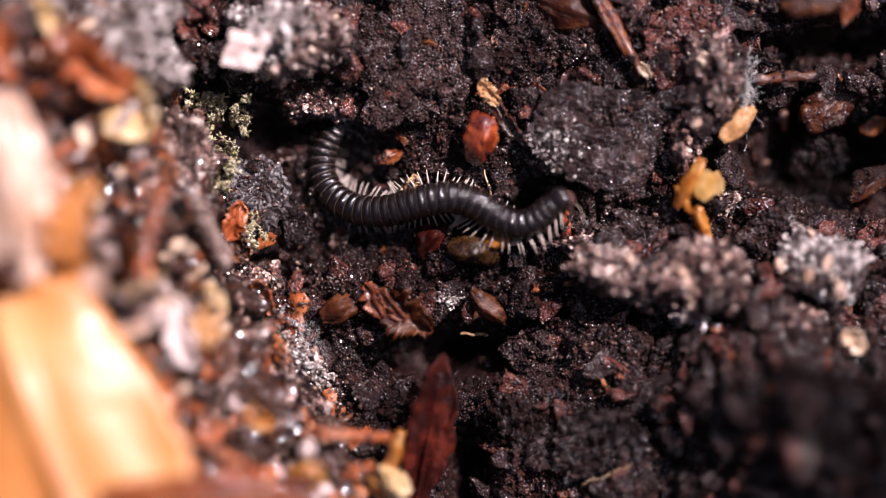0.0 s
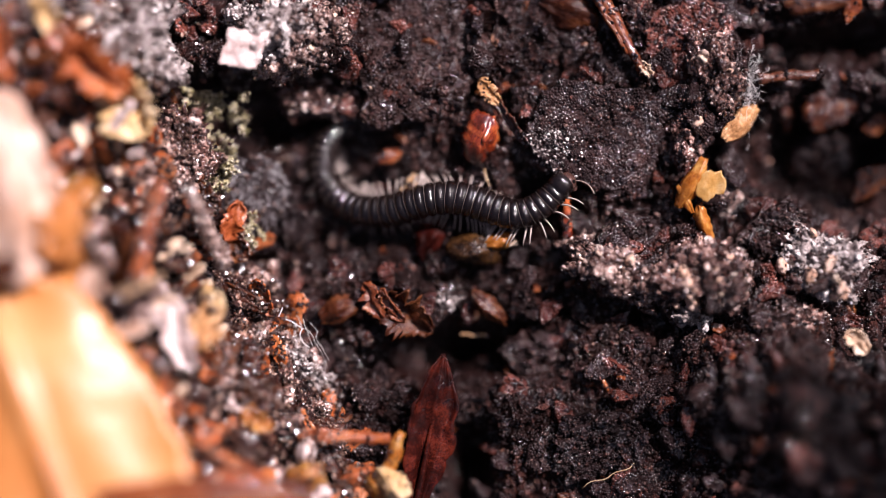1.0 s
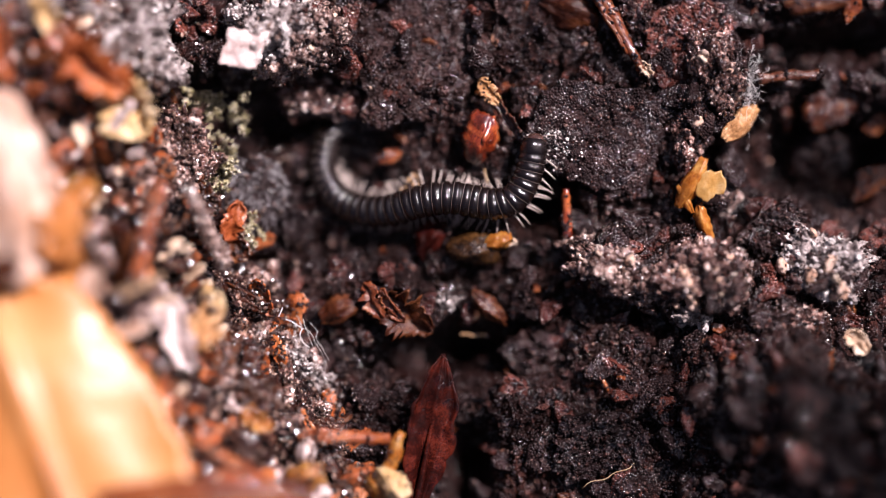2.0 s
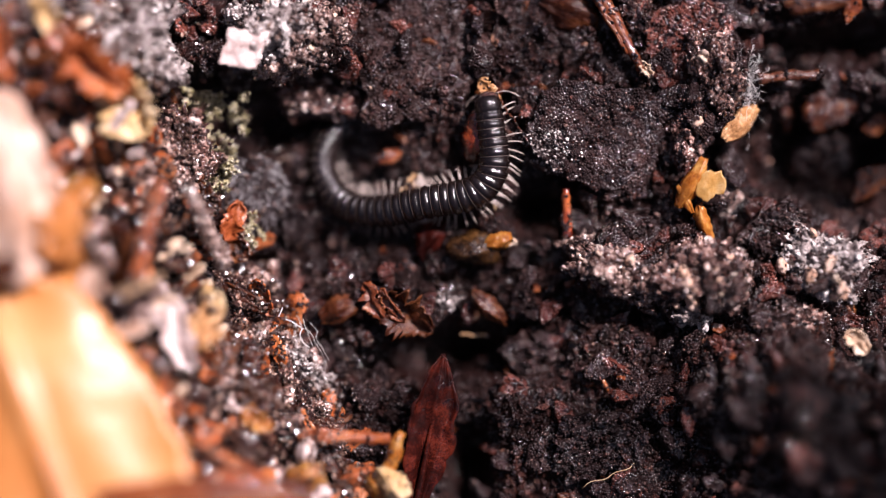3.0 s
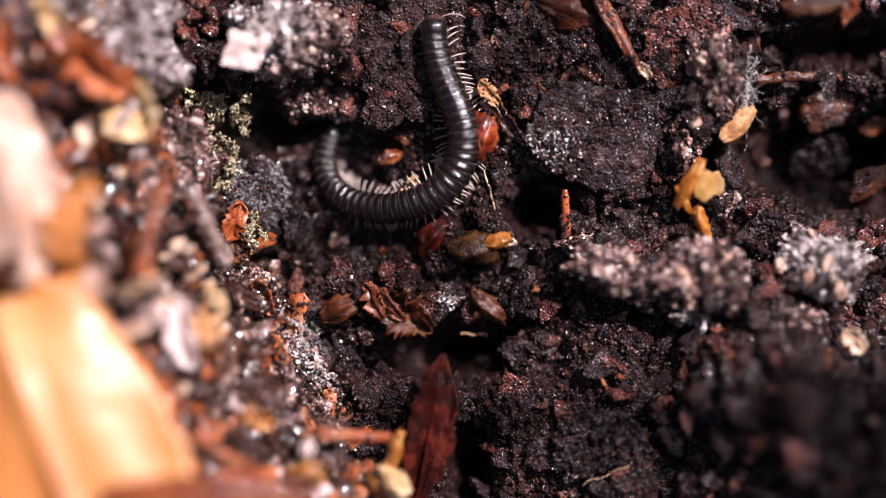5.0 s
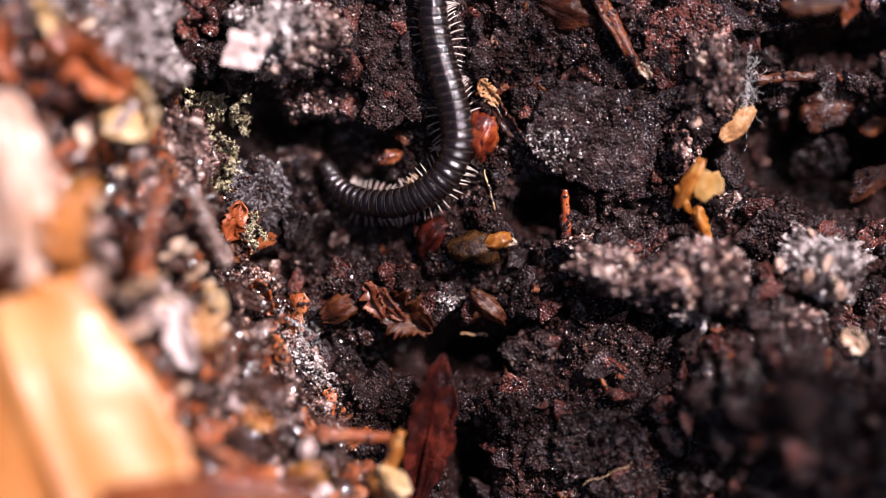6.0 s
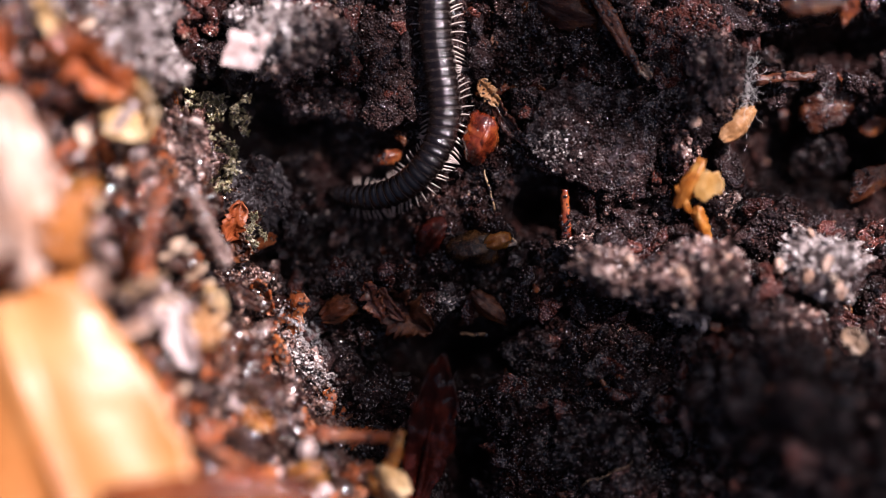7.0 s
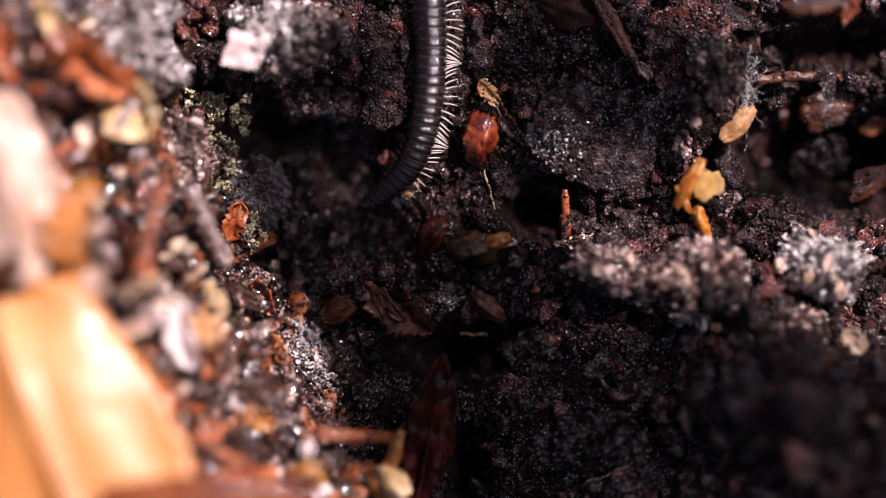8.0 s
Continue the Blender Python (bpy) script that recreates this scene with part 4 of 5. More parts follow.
def fungus():
    r = random.Random(77)
    ob = base("fungal_tuft", slope_pose(21.28, 11.51, 1.80), "grey tuft of fine fungal threads on the clump", "fungus")
    for k in range(110):
        a = Vector((r.gauss(0, 0.32), r.gauss(0, 1.1), r.gauss(-0.2, 0.3)))
        b = a + Vector((r.gauss(0.1, 0.5), r.gauss(0, 1.0), r.gauss(0.2, 0.4)))
        part("thread", tube(between(a, b, 8, 0.1, 0.5, k), [r.uniform(0.008, 0.016)] * 8, 4), FUZZ, ob)
    return ob


fungus()
moss(-16.54, 8.74, 0.9, 46, 2.7, 71, "pale green wet moss tuft on the bank's edge")
moss(-16.49, 5.24, 0.6, 22, 1.5, 72, "small pale green moss tuft on the bank's edge")
moss(-13.43, 1.17, 0.4, 8, 0.9, 73, "little grey-green moss tuft at the bank's foot")


# ---- loose fragments ----
BODY = [(-8.5, 5.4), (-6, 3), (-3, 2.8), (0.5, 3.5), (3, 3), (6, 2), (8, 4), (4, 8), (2, 6.5), (1.5, 10), (0, 13), (-0.6, 17)]


def strew(name, meshes, n, seed, box, inside, label, category, lift, tilt, avoid=2.0, group=""):
    """Single loose fragments laid about, clear of the millipede's way."""
    r = random.Random(seed)
    k = 0
    while k < n:
        u, v = r.uniform(box[0], box[1]), r.uniform(box[2], box[3])
        if not inside(u, v, r) or high(u, v) < -1.6 or any(math.hypot(u - a, v - b) < avoid for a, b in BODY):
            continue
        w = float(ground(u, v)) * 0.5 + high(u, v) * 0.5 + lift * r.uniform(0.4, 1.3)
        part_of = part(name, r.choice(meshes), None, None, "", slope_pose(u, v, w, r.gauss(0, tilt), r.gauss(0, tilt), r.uniform(0, 360)))
        tagged(part_of, label, category, group)
        k += 1


def flake_meshes(name, material, count, lo, hi, seed, thick=0.3, warp=0.3):
    r = random.Random(seed)
    return [mesh_of(name, *flake_shape(r.uniform(lo, hi), r.uniform(lo, hi) * 0.62, r.uniform(0.6, 1.3) * thick, r.randint(4, 7), seed + k, warp, 4, 22), material) for k in range(count)]


def curl_meshes(name, material, count, lo, hi, seed):
    r = random.Random(seed)
    out = []
    for k in range(count):
        length = r.uniform(lo, hi)
        out.append(mesh_of(name, *leaf_shape(length, length * r.uniform(0.16, 0.6), r.uniform(-0.12, 0.18), r.uniform(-0.6, 0.9), 0.25, r.uniform(0.15, 0.5), r.uniform(0.6, 1.0), 0.1, seed + k, 14, 7, 0.6), material))
    return out


def on_bank(u, v, r):
    return -(u + 12.0) * 0.80 - (v + 2.0) * 0.42 > 0


def up_bank(u, v, r):
    return -(u + 12.0) * 0.80 - (v + 2.0) * 0.42 > 3.0


def off_bank(u, v, r):
    return not on_bank(u, v, r)


def build_fragments():
    wide = (-34, 34, -20, 20)
    strew("bark_fragment", flake_meshes("bark_fragment", BARK, 12, 0.8, 2.3, 100, 0.45), 190, 1, wide, off_bank, "dark wet fragment of bark half sunk in soil", "bark", 0.8, 22, 2.2, "bark fragments on the soil")
    strew("russet_fragment", flake_meshes("russet_fragment", RUSSET, 9, 0.7, 2.1, 120, 0.25), 110, 2, wide, off_bank, "red-brown rotten leaf fragment pressed into soil", "leaf", 0.75, 22, 2.0, "leaf fragments on the soil")
    strew("wood_chip", flake_meshes("wood_chip", DARK_HUSK, 6, 0.4, 1.3, 140, 0.25), 50, 3, wide, off_bank, "small wet brown chip of wood", "wood chip", 0.35, 25, 1.6, "wood chips on the soil")
    strew("orange_chip", flake_meshes("orange_chip", HUSK, 5, 0.3, 0.8, 150, 0.2), 30, 4, wide, off_bank, "tiny glossy orange-brown chip", "wood chip", 0.4, 30, 1.6, "wood chips on the soil")
    bank = (-34, -6, -20, 20)
    strew("leaf_curl", curl_meshes("leaf_curl", DARK_HUSK, 7, 1.5, 4.0, 160), 150, 5, bank, on_bank, "dark brown curled leaf fragment on the bank", "leaf", 0.8, 28, 0, "litter fragments on the bank")
    strew("orange_leaf_shred", curl_meshes("orange_leaf_shred", ORANGE_LEAF, 7, 1.4, 4.2, 170), 135, 6, bank, on_bank, "orange-brown curled leaf fragment on the bank", "leaf", 1.0, 28, 0, "litter fragments on the bank")
    strew("bleached_leaf_shred", curl_meshes("bleached_leaf_shred", PINK_CHIP, 7, 1.0, 3.8, 180), 100, 27, bank, up_bank, "pale pinkish bleached leaf fragment on the bank", "leaf", 1.0, 28, 0, "litter fragments on the bank")
    strew("cream_leaf_shred", curl_meshes("cream_leaf_shred", CREAM, 6, 1.0, 3.4, 190), 60, 8, bank, up_bank, "cream bleached leaf fragment on the bank", "leaf", 1.0, 28, 0, "litter fragments on the bank")
    high_bank = (-33, -21, -6, 17)
    strew("torn_leaf", curl_meshes("torn_leaf", PALE_LEAF, 5, 3.0, 5.5, 300), 3, 15, high_bank, on_bank, "pale pinkish torn leaf on the bank", "leaf", 2.6, 22, 0, "torn leaves on the bank")
    strew("torn_leaf", curl_meshes("torn_leaf", ORANGE_LEAF, 5, 2.5, 5.0, 310), 4, 16, high_bank, on_bank, "orange-brown torn leaf on the bank", "leaf", 2.4, 22, 0, "torn leaves on the bank")
    strew("torn_leaf", curl_meshes("torn_leaf", DARK_HUSK, 5, 2.5, 5.0, 320), 20, 17, high_bank, on_bank, "dark brown torn leaf on the bank", "leaf", 2.0, 22, 0, "torn leaves on the bank")
    strew("bark_fragment", flake_meshes("bark_fragment", BROWN_CLUMP, 7, 0.7, 2.0, 200, 0.6), 120, 9, bank, on_bank, "brown crumbly fragment of bark on the bank", "bark", 0.6, 25, 0, "bark fragments on the bank")


build_fragments()


def build_threads():
    r = random.Random(12)
    shapes = []
    for k in range(70):
        u, v = r.uniform(-20, 30), r.uniform(-18, 18)
        a, n = r.uniform(0, 6.28), r.uniform(1, 4)
        pts = []
        for i in range(8):
            f = i / 7 - 0.5
            x, y = u + math.cos(a) * n * f + 0.5 * noise.noise((f * 3, k, 1)), v + math.sin(a) * n * f + 0.5 * noise.noise((f * 3, k, 5))
            pts.append((x, y, float(ground(x, y)) + 0.25 + 0.3 * noise.noise((f * 4, k, 9))))
        shapes.append(tube(pts, [r.uniform(0.012, 0.03)] * 8, 5))
    stuff("root_threads", join(*shapes), TWIG, "fine brown root threads over the soil", "roots")


build_threads()


# ---- pale bits on the ridges ----
def near(spots):
    return lambda u, v, r: any(math.hypot((u - a) / ra, (v - b) / rb) < 1 for a, b, ra, rb in spots)


RIDGES = [(11.62, -1.53, 3.4, 1.8), (17.90, -1.53, 3.2, 2.6), (18.88, 11.42, 2.0, 3.4), (26.53, -1.33, 3.2, 2.2), (17.51, -4.28, 1.6, 1.0), (-11.15, 15.15, 4.0, 2.6)]
strew("pale_crumb", flake_meshes("pale_crumb", PALE_LEAF, 7, 0.3, 0.9, 210, 0.4), 44, 21, (-14, 32, -8, 18), near(RIDGES), "tiny pinkish-white crumb on the soil clump", "crumb", 1.6, 35, 0, "pale crumbs on the clumps")
strew("cream_crumb", flake_meshes("cream_crumb", CREAM, 6, 0.2, 0.6, 220, 0.3), 26, 22, (-14, 32, -8, 18), near(RIDGES), "tiny cream crumb on the soil clump", "crumb", 1.6, 35, 0, "pale crumbs on the clumps")


# ---- grains and drops on all that lies about ----
def on_top(n, seed, box=(-33, 33, -20, 20), dense=None):
    """Places on the topmost surface, but not on the large leaves."""
    deps = bpy.context.evaluated_depsgraph_get()
    r = random.Random(seed)
    down = SLOPE.to_3x3() @ Vector((0, 0, -1))
    back = SLOPE.inverted()
    out = []
    for _ in range(n):
        u, v = r.uniform(box[0], box[1]), r.uniform(box[2], box[3])
        if dense and r.random() > dense(u, v):
            continue
        hit, place, normal, _, ob, _ = scene.ray_cast(deps, sl(u, v, 40), down)
        if hit and not ob.name.startswith(("blade", "midrib", "pale_bark_chip", "cream_leaf_shred", "torn_leaf", "leaf_fragment", "bud_scale", "seed", "outer_scale", "inner_scale", "disc", "flap", "stalk")):
            out.append(tuple(back @ place / MM))
    return np.array(out)


def build_grains():
    bpy.context.view_layer.update()
    spread = lambda u, v: 0.12 + 0.88 * float(vnoise(u / 1.9 + 17, v / 1.9 + 60)) ** 2
    p = on_top(75000, 31, dense=lambda u, v: spread(u, v) * (0.3 if on_bank(u, v, None) else 1.0))
    r = np.random.RandomState(32)
    size = np.clip(np.exp(r.normal(-2.45, 0.38, len(p))), 0.04, 0.2)
    q = on_top(9000, 33, dense=spread)
    size_q = np.clip(np.exp(r.normal(-1.9, 0.5, len(q))), 0.06, 0.45)
    stuff("wet_grains", crumbs_shape(p + np.array([0, 0, 0.02]), size, 34, None, (0.6, 1.1)), BEAD, "tiny wet glistening grains over soil and litter", "grains")
    d = on_top(2600, 36, (-33, -7, -20, 18), lambda u, v: 0.8 if on_bank(u, v, None) else 0.0)
    stuff("water_drops", crumbs_shape(d, np.clip(np.exp(r.normal(-2.0, 0.35, len(d))), 0.07, 0.22), 37, ICO2, (0.8, 1.0)), DROP, "small glistening water drops on the litter", "water drops")
    g = on_top(26000, 38, (-33, -5, -20, 18), lambda u, v: 0.9 if on_bank(u, v, None) else 0.1)
    stuff("glinting_grains", crumbs_shape(g, np.clip(np.exp(r.normal(-2.0, 0.4, len(g))), 0.06, 0.26), 39, ICO1, (0.4, 1.0)), GLINT, "glinting wet mineral grains on the bank", "grains", False)
    # whitish crust; its pale colour also carries glints on bark and litter
    edge = lambda u, v: math.exp(-((u - 7.4) / 1.6) ** 2 - ((v - 7.3) / 1.5) ** 2) + math.exp(-((u + 9.0 + 0.75 * (v + 8.2)) / 0.7) ** 2 - ((v + 8.2) / 2.0) ** 2)
    m = on_top(16000, 40, (-12, 10, -11, 10), edge)
    stuff("mineral_grains", crumbs_shape(m, np.clip(np.exp(r.normal(-2.4, 0.35, len(m))), 0.05, 0.16), 41, ICO1, (0.5, 1.0)), GREY, "pale grains crusted on bark and litter, glitter partly in their colour", "grains", False)
    stuff("soil_specks", crumbs_shape(q, size_q, 35, None, (0.3, 1.1)), CRUMB, "dark soil specks clinging to bark and leaves", "soil specks", False)


build_grains()


# ---- added leaves out of view, placed to shade spots of the slope ----
def shade_leaf(u, v, w, length, width, turn, parent):
    """A leaf added out of view, set to block the sun from a spot of the slope."""
    spot = Vector((u, v, w)) * MM + TO_SUN * 0.42
    ob = part("leaf", leaf_shape(length, width, 0.03, 0.1, 0.05, 0.8, 0.7, 0.2, turn, 10, 6), SHADE_LEAF, parent)
    return ob, Matrix.Translation(spot) @ TO_SUN.to_track_quat("Z", "Y").to_matrix().to_4x4() @ pose(0, 0, 0, 0, 0, turn)


TO_SUN = (SLOPE.to_3x3().inverted() @ SUN).normalized()
branch = base("shade_branch", SLOPE.copy(), "added leaves out of view that shade spots of the slope", "branch")
stem_a, stem_b = TO_SUN * 422 + Vector((-10, 90, 0)), TO_SUN * 422 + Vector((100, -20, 0))
part("stem", tube(between(stem_a, stem_b, 12, 6, 6, 2), [1.0] * 12, 8), TWIG, branch)
# moving shade: each leaf is aimed at a spot that darkens late
flutter = []
for spec in ((12.56, 11.57, 1.00, 16, 9, 20), (7.1, 15.0, 1.00, 11, 8, 80), (-10.8, 9.4, 0.00, 13, 8, 70), (-7.96, 0.04, 0.00, 16, 10, 10), (2.24, -3.16, 0.00, 12, 8, 0),
             (4.58, -12.60, 2.00, 18, 14, 30), (14.46, -12.21, 2.00, 15, 10, 100), (-7.0, 2.4, 0.00, 9, 6, 20), (24.04, 4.84, 0.00, 9, 4.5, 60), (24.49, -11.90, 6.00, 14, 10, 60), (4.64, 0.84, 0.00, 7, 4, 0), (4.9, 7.3, 1.00, 5, 4, 0),
             (-4.0, -11.8, 2.00, 13, 9, 110)):
    flutter.append(shade_leaf(*spec, branch))

# still leaves, added to keep the mound and right hollow dark throughout
for spec in ((26.3, -10.8, 7.00, 16, 6.0, 30), (29.0, -16.0, 7.00, 12, 6.5, 30), (29.5, 6.5, 0.00, 9, 5.0, 60)):
    leaf, leaf_pose = shade_leaf(*spec, branch)
    leaf.matrix_basis = leaf_pose


# ---- the millipede ----
N = 42
LENGTH = 26.65
GAP = [0.50 + 0.17 * math.sin(math.pi * min(1, (i + 4) / 30)) ** 0.8 if i < 15 else 0.67 - 0.17 * max(0, (i - 24) / 17) for i in range(N)]
GAP = [g * LENGTH / sum(GAP) for g in GAP]
RADIUS = [1.19 * min(1, 0.80 + 0.02 * i) * (1 - 0.14 * min(1, max(0, (i - 18) / 14))) * (1 - 0.45 * max(0, (i - 31) / 10) ** 2.2) for i in range(N)]


def lathe(profile, sides=30, flat=0.93):
    """Profile of (x, radius) turned round x; the belly is a little flat."""
    verts, faces = [], []
    for x, r in profile:
        for k in range(sides):
            a = 2 * math.pi * k / sides
            z = math.sin(a) * r
            verts.append((x, math.cos(a) * r, z if z > 0 else z * flat))
    for i in range(len(profile) - 1):
        for k in range(sides):
            a, b = i * sides + k, i * sides + (k + 1) % sides
            faces.append((a, a + sides, b + sides, b))
    return verts, faces


def leg_shape(side, length):
    """A jointed leg, bowed out and down; side is 1 or -1."""
    joints = [(0, 0, 0.05), (0.05, 0.3, -0.02), (0.1, 0.72, 0.03), (0.12, 1.08, -0.03), (0.1, 1.44, -0.14), (0.06, 1.70, -0.36), (0.04, 1.80, -0.54)]
    pts = [(x * length, y * length * side, z * length) for x, y, z in joints]
    return tube(pts, [0.074, 0.08, 0.072, 0.065, 0.054, 0.04, 0.013], 6)


millipede = base("millipede", SLOPE.copy(), "glossy black millipede with pale legs crawling over wet soil", "millipede")
cam.data.dof.focus_object = millipede  # its pivot rides at the height on which the lens is sharp
rings, legs = [], []
for i in range(N):
    r, g = RADIUS[i], GAP[i]
    if i == 0:
        prof = [(-0.62 * g, r * 0.985), (-0.58 * g, r), (-0.2 * g, r * 1.0), (0.3 * g, r * 0.97), (0.7 * g, r * 0.90), (1.0 * g, r * 0.80), (1.2 * g, r * 0.66)]
        ring = part("collar", lathe(prof), SHELL, millipede)
    elif i == N - 1:
        prof = [(-1.5 * g, r * 0.02), (-1.3 * g, r * 0.3), (-0.9 * g, r * 0.62), (-0.3 * g, r * 0.9), (0.2 * g, r * 0.95), (0.8 * g, r * 0.9)]
        ring = part("tail_segment", lathe(prof), SHELL, millipede)
    else:
        prof = [(-0.60 * g, r * 0.93), (-0.62 * g, r * 0.955), (-0.55 * g, r * 0.972), (-0.45 * g, r * 0.995), (-0.32 * g, r * 1.012), (-0.18 * g, r * 1.012), (-0.05 * g, r * 0.995),
                (0.06 * g, r * 0.965), (0.16 * g, r * 0.93), (0.22 * g, r * 0.918), (0.5 * g, r * 0.918), (0.85 * g, r * 0.88)]
        ring = part("ring", lathe(prof), SHELL, millipede)
        band = [(-0.64 * g, r * 0.93), (-0.65 * g, r * 0.965), (-0.62 * g, r * 0.978), (-0.575 * g, r * 0.972)]
        part("rim", lathe(band), RIM, ring, "thin pale hind rim")
    rings.append(ring)
    if 1 <= i < N - 3:
        for pair in ((0,) if i < 4 else (0, 1)):
            for side in (1, -1):
                k = 0.80 + 0.18 * min(1, i / 8) - 0.3 * max(0, (i - 18) / 22)
                leg = part("leg", leg_shape(side, k), LEG, ring)
                legs.append((leg, i, pair, side, (g * (0.22 - 0.45 * pair), side * 0.26 * r, -0.80 * r)))

head = part("head", lump_shape(0.66, 0.78, 0.70, 3, 0.05, 0.005), HEAD, millipede)
antennae = []
for side in (1, -1):
    pts = [(0, 0, 0), (0.18, 0.12 * side, 0.08), (0.42, 0.34 * side, 0.12), (0.66, 0.58 * side, 0.1), (0.85, 0.84 * side, 0.0), (0.98, 1.08 * side, -0.14), (1.05, 1.28 * side, -0.28), (1.08, 1.42 * side, -0.38)]
    feeler = part("antenna", tube(pts, [0.035, 0.042, 0.038, 0.046, 0.044, 0.055, 0.058, 0.025], 8), FEELER, head, "pale jointed antenna")
    antennae.append((feeler, side))
    part("eye", lump_shape(0.13, 0.1, 0.16, 5, 0.05, 0.1, ICO2), SHELL, head, "black eye patch", pose(0.22 * MM, side * 0.68 * MM, 0.25 * MM))
    part("mouthpart", lump_shape(0.24, 0.2, 0.3, 6 + side, 0.2, 0.05, ICO2), HEAD, head, "", pose(0.42 * MM, side * 0.24 * MM, -0.5 * MM))

# the body's line from tail to head, with the lean of the back to the walker's left in degrees at the head's half
TRACK = []


def crawl(t, line, lean=0.0, front_lean=0.0):
    TRACK.append((t, [Vector(p) for p in line], lean, front_lean))


crawl(0.0, [(-5.28, 9.78, -2.50), (-7.32, 8.79, -2.40), (-8.45, 7.39, -2.10), (-8.72, 5.54, -1.80), (-7.88, 3.86, -1.30), (-6.02, 2.79, -0.47), (-3.78, 2.73, 0.35), (-1.56, 3.36, 1.13), (0.64, 3.63, 1.50), (2.43, 3.11, 1.60), (4.02, 2.15, 1.80), (5.49, 1.75, 2.02), (6.68, 2.19, 2.24), (7.59, 3.04, 2.44), (8.35, 3.55, 2.60), (8.75, 3.60, 2.60)], -8, 58)
crawl(0.5, [(-5.28, 9.78, -2.50), (-7.32, 8.79, -2.40), (-8.45, 7.39, -2.10), (-8.72, 5.54, -1.80), (-7.88, 3.86, -1.30), (-6.02, 2.79, -0.47), (-3.78, 2.73, 0.35), (-1.56, 3.36, 1.13), (0.64, 3.71, 1.50), (2.43, 3.31, 1.60), (3.83, 2.67, 1.80), (5.21, 2.27, 2.08), (6.60, 2.58, 2.20), (7.79, 3.54, 2.32), (8.74, 4.61, 2.38)], -8, 58)
crawl(1.0, [(-5.24, 9.71, -2.50), (-7.27, 8.73, -2.40), (-8.39, 7.34, -2.10), (-8.66, 5.50, -1.80), (-7.82, 3.83, -1.30), (-5.98, 2.77, -0.47), (-3.75, 2.71, 0.35), (-1.55, 3.34, 1.13), (0.63, 3.61, 1.50), (2.42, 3.21, 1.60), (3.80, 2.69, 1.80), (5.17, 2.41, 2.08), (6.55, 2.88, 2.20), (7.73, 3.86, 2.32), (8.59, 4.89, 2.38)], -8, 55)
crawl(1.5, [(-5.45, 9.63, -2.55), (-7.35, 8.69, -2.40), (-8.39, 7.34, -2.10), (-8.66, 5.50, -1.80), (-7.82, 3.83, -1.30), (-5.98, 2.77, -0.47), (-3.75, 2.71, 0.35), (-1.55, 3.34, 1.13), (0.63, 3.61, 1.50), (2.22, 3.21, 1.60), (3.48, 2.77, 1.80), (4.86, 2.61, 2.08), (6.08, 3.20, 2.20), (6.86, 4.38, 2.30), (7.17, 5.56, 2.36), (7.33, 6.15, 2.38)], -8, 48)
crawl(1.7, [(-5.53, 9.59, -2.57), (-7.39, 8.65, -2.40), (-8.39, 7.34, -2.10), (-8.66, 5.50, -1.80), (-7.82, 3.83, -1.30), (-5.98, 2.77, -0.47), (-3.75, 2.71, 0.35), (-1.55, 3.34, 1.13), (0.63, 3.61, 1.50), (2.22, 3.21, 1.60), (3.48, 2.81, 1.80), (4.78, 2.76, 2.08), (5.84, 3.39, 2.20), (6.62, 4.57, 2.30), (6.98, 5.75, 2.36), (7.13, 6.66, 2.38)], -8, 25)
crawl(2.3, [(-5.65, 9.55, -2.59), (-7.39, 8.65, -2.40), (-8.39, 7.34, -2.10), (-8.66, 5.50, -1.80), (-7.82, 3.83, -1.30), (-5.98, 2.77, -0.47), (-3.75, 2.71, 0.35), (-1.55, 3.34, 1.13), (0.63, 3.57, 1.50), (2.22, 3.48, 1.60), (3.59, 3.59, 2.00), (4.70, 4.30, 2.16), (5.21, 5.56, 2.26), (5.44, 7.06, 2.34), (5.56, 8.51, 2.38)], -8, 25)
crawl(2.8, [(-5.85, 9.47, -2.63), (-7.47, 8.57, -2.40), (-8.47, 7.25, -2.10), (-8.66, 5.50, -1.80), (-7.82, 3.83, -1.30), (-5.98, 2.77, -0.47), (-3.75, 2.71, 0.35), (-1.55, 3.22, 1.13), (0.44, 3.49, 1.50), (2.13, 3.72, 1.90), (3.32, 4.46, 2.08), (3.83, 5.76, 2.24), (3.86, 7.53, 2.32), (3.94, 8.91, 2.36), (4.02, 9.89, 2.36)], -8, 25)
crawl(3.2, [(-6.06, 9.39, -2.67), (-7.55, 8.49, -2.40), (-8.51, 7.17, -2.10), (-8.66, 5.50, -1.80), (-7.82, 3.83, -1.30), (-5.98, 2.77, -0.47), (-3.75, 2.71, 0.35), (-1.55, 3.22, 1.13), (0.44, 3.53, 1.50), (1.94, 3.91, 1.90), (3.00, 4.78, 2.08), (3.43, 6.04, 2.22), (3.31, 7.53, 2.26), (2.84, 9.11, 2.24), (2.33, 10.37, 2.22), (2.09, 11.09, 2.20)], -8, 25)
crawl(3.5, [(-6.26, 9.36, -2.70), (-7.59, 8.44, -2.40), (-8.51, 7.09, -2.10), (-8.66, 5.50, -1.80), (-7.82, 3.83, -1.30), (-5.98, 2.77, -0.47), (-3.75, 2.71, 0.35), (-1.55, 3.22, 1.13), (0.24, 3.45, 1.50), (1.74, 3.83, 1.90), (2.84, 4.70, 2.04), (3.31, 5.96, 2.18), (3.16, 7.34, 2.20), (2.52, 8.72, 2.20), (1.74, 9.90, 2.18), (0.95, 10.81, 2.16), (0.63, 11.17, 2.08)], -8, 32)
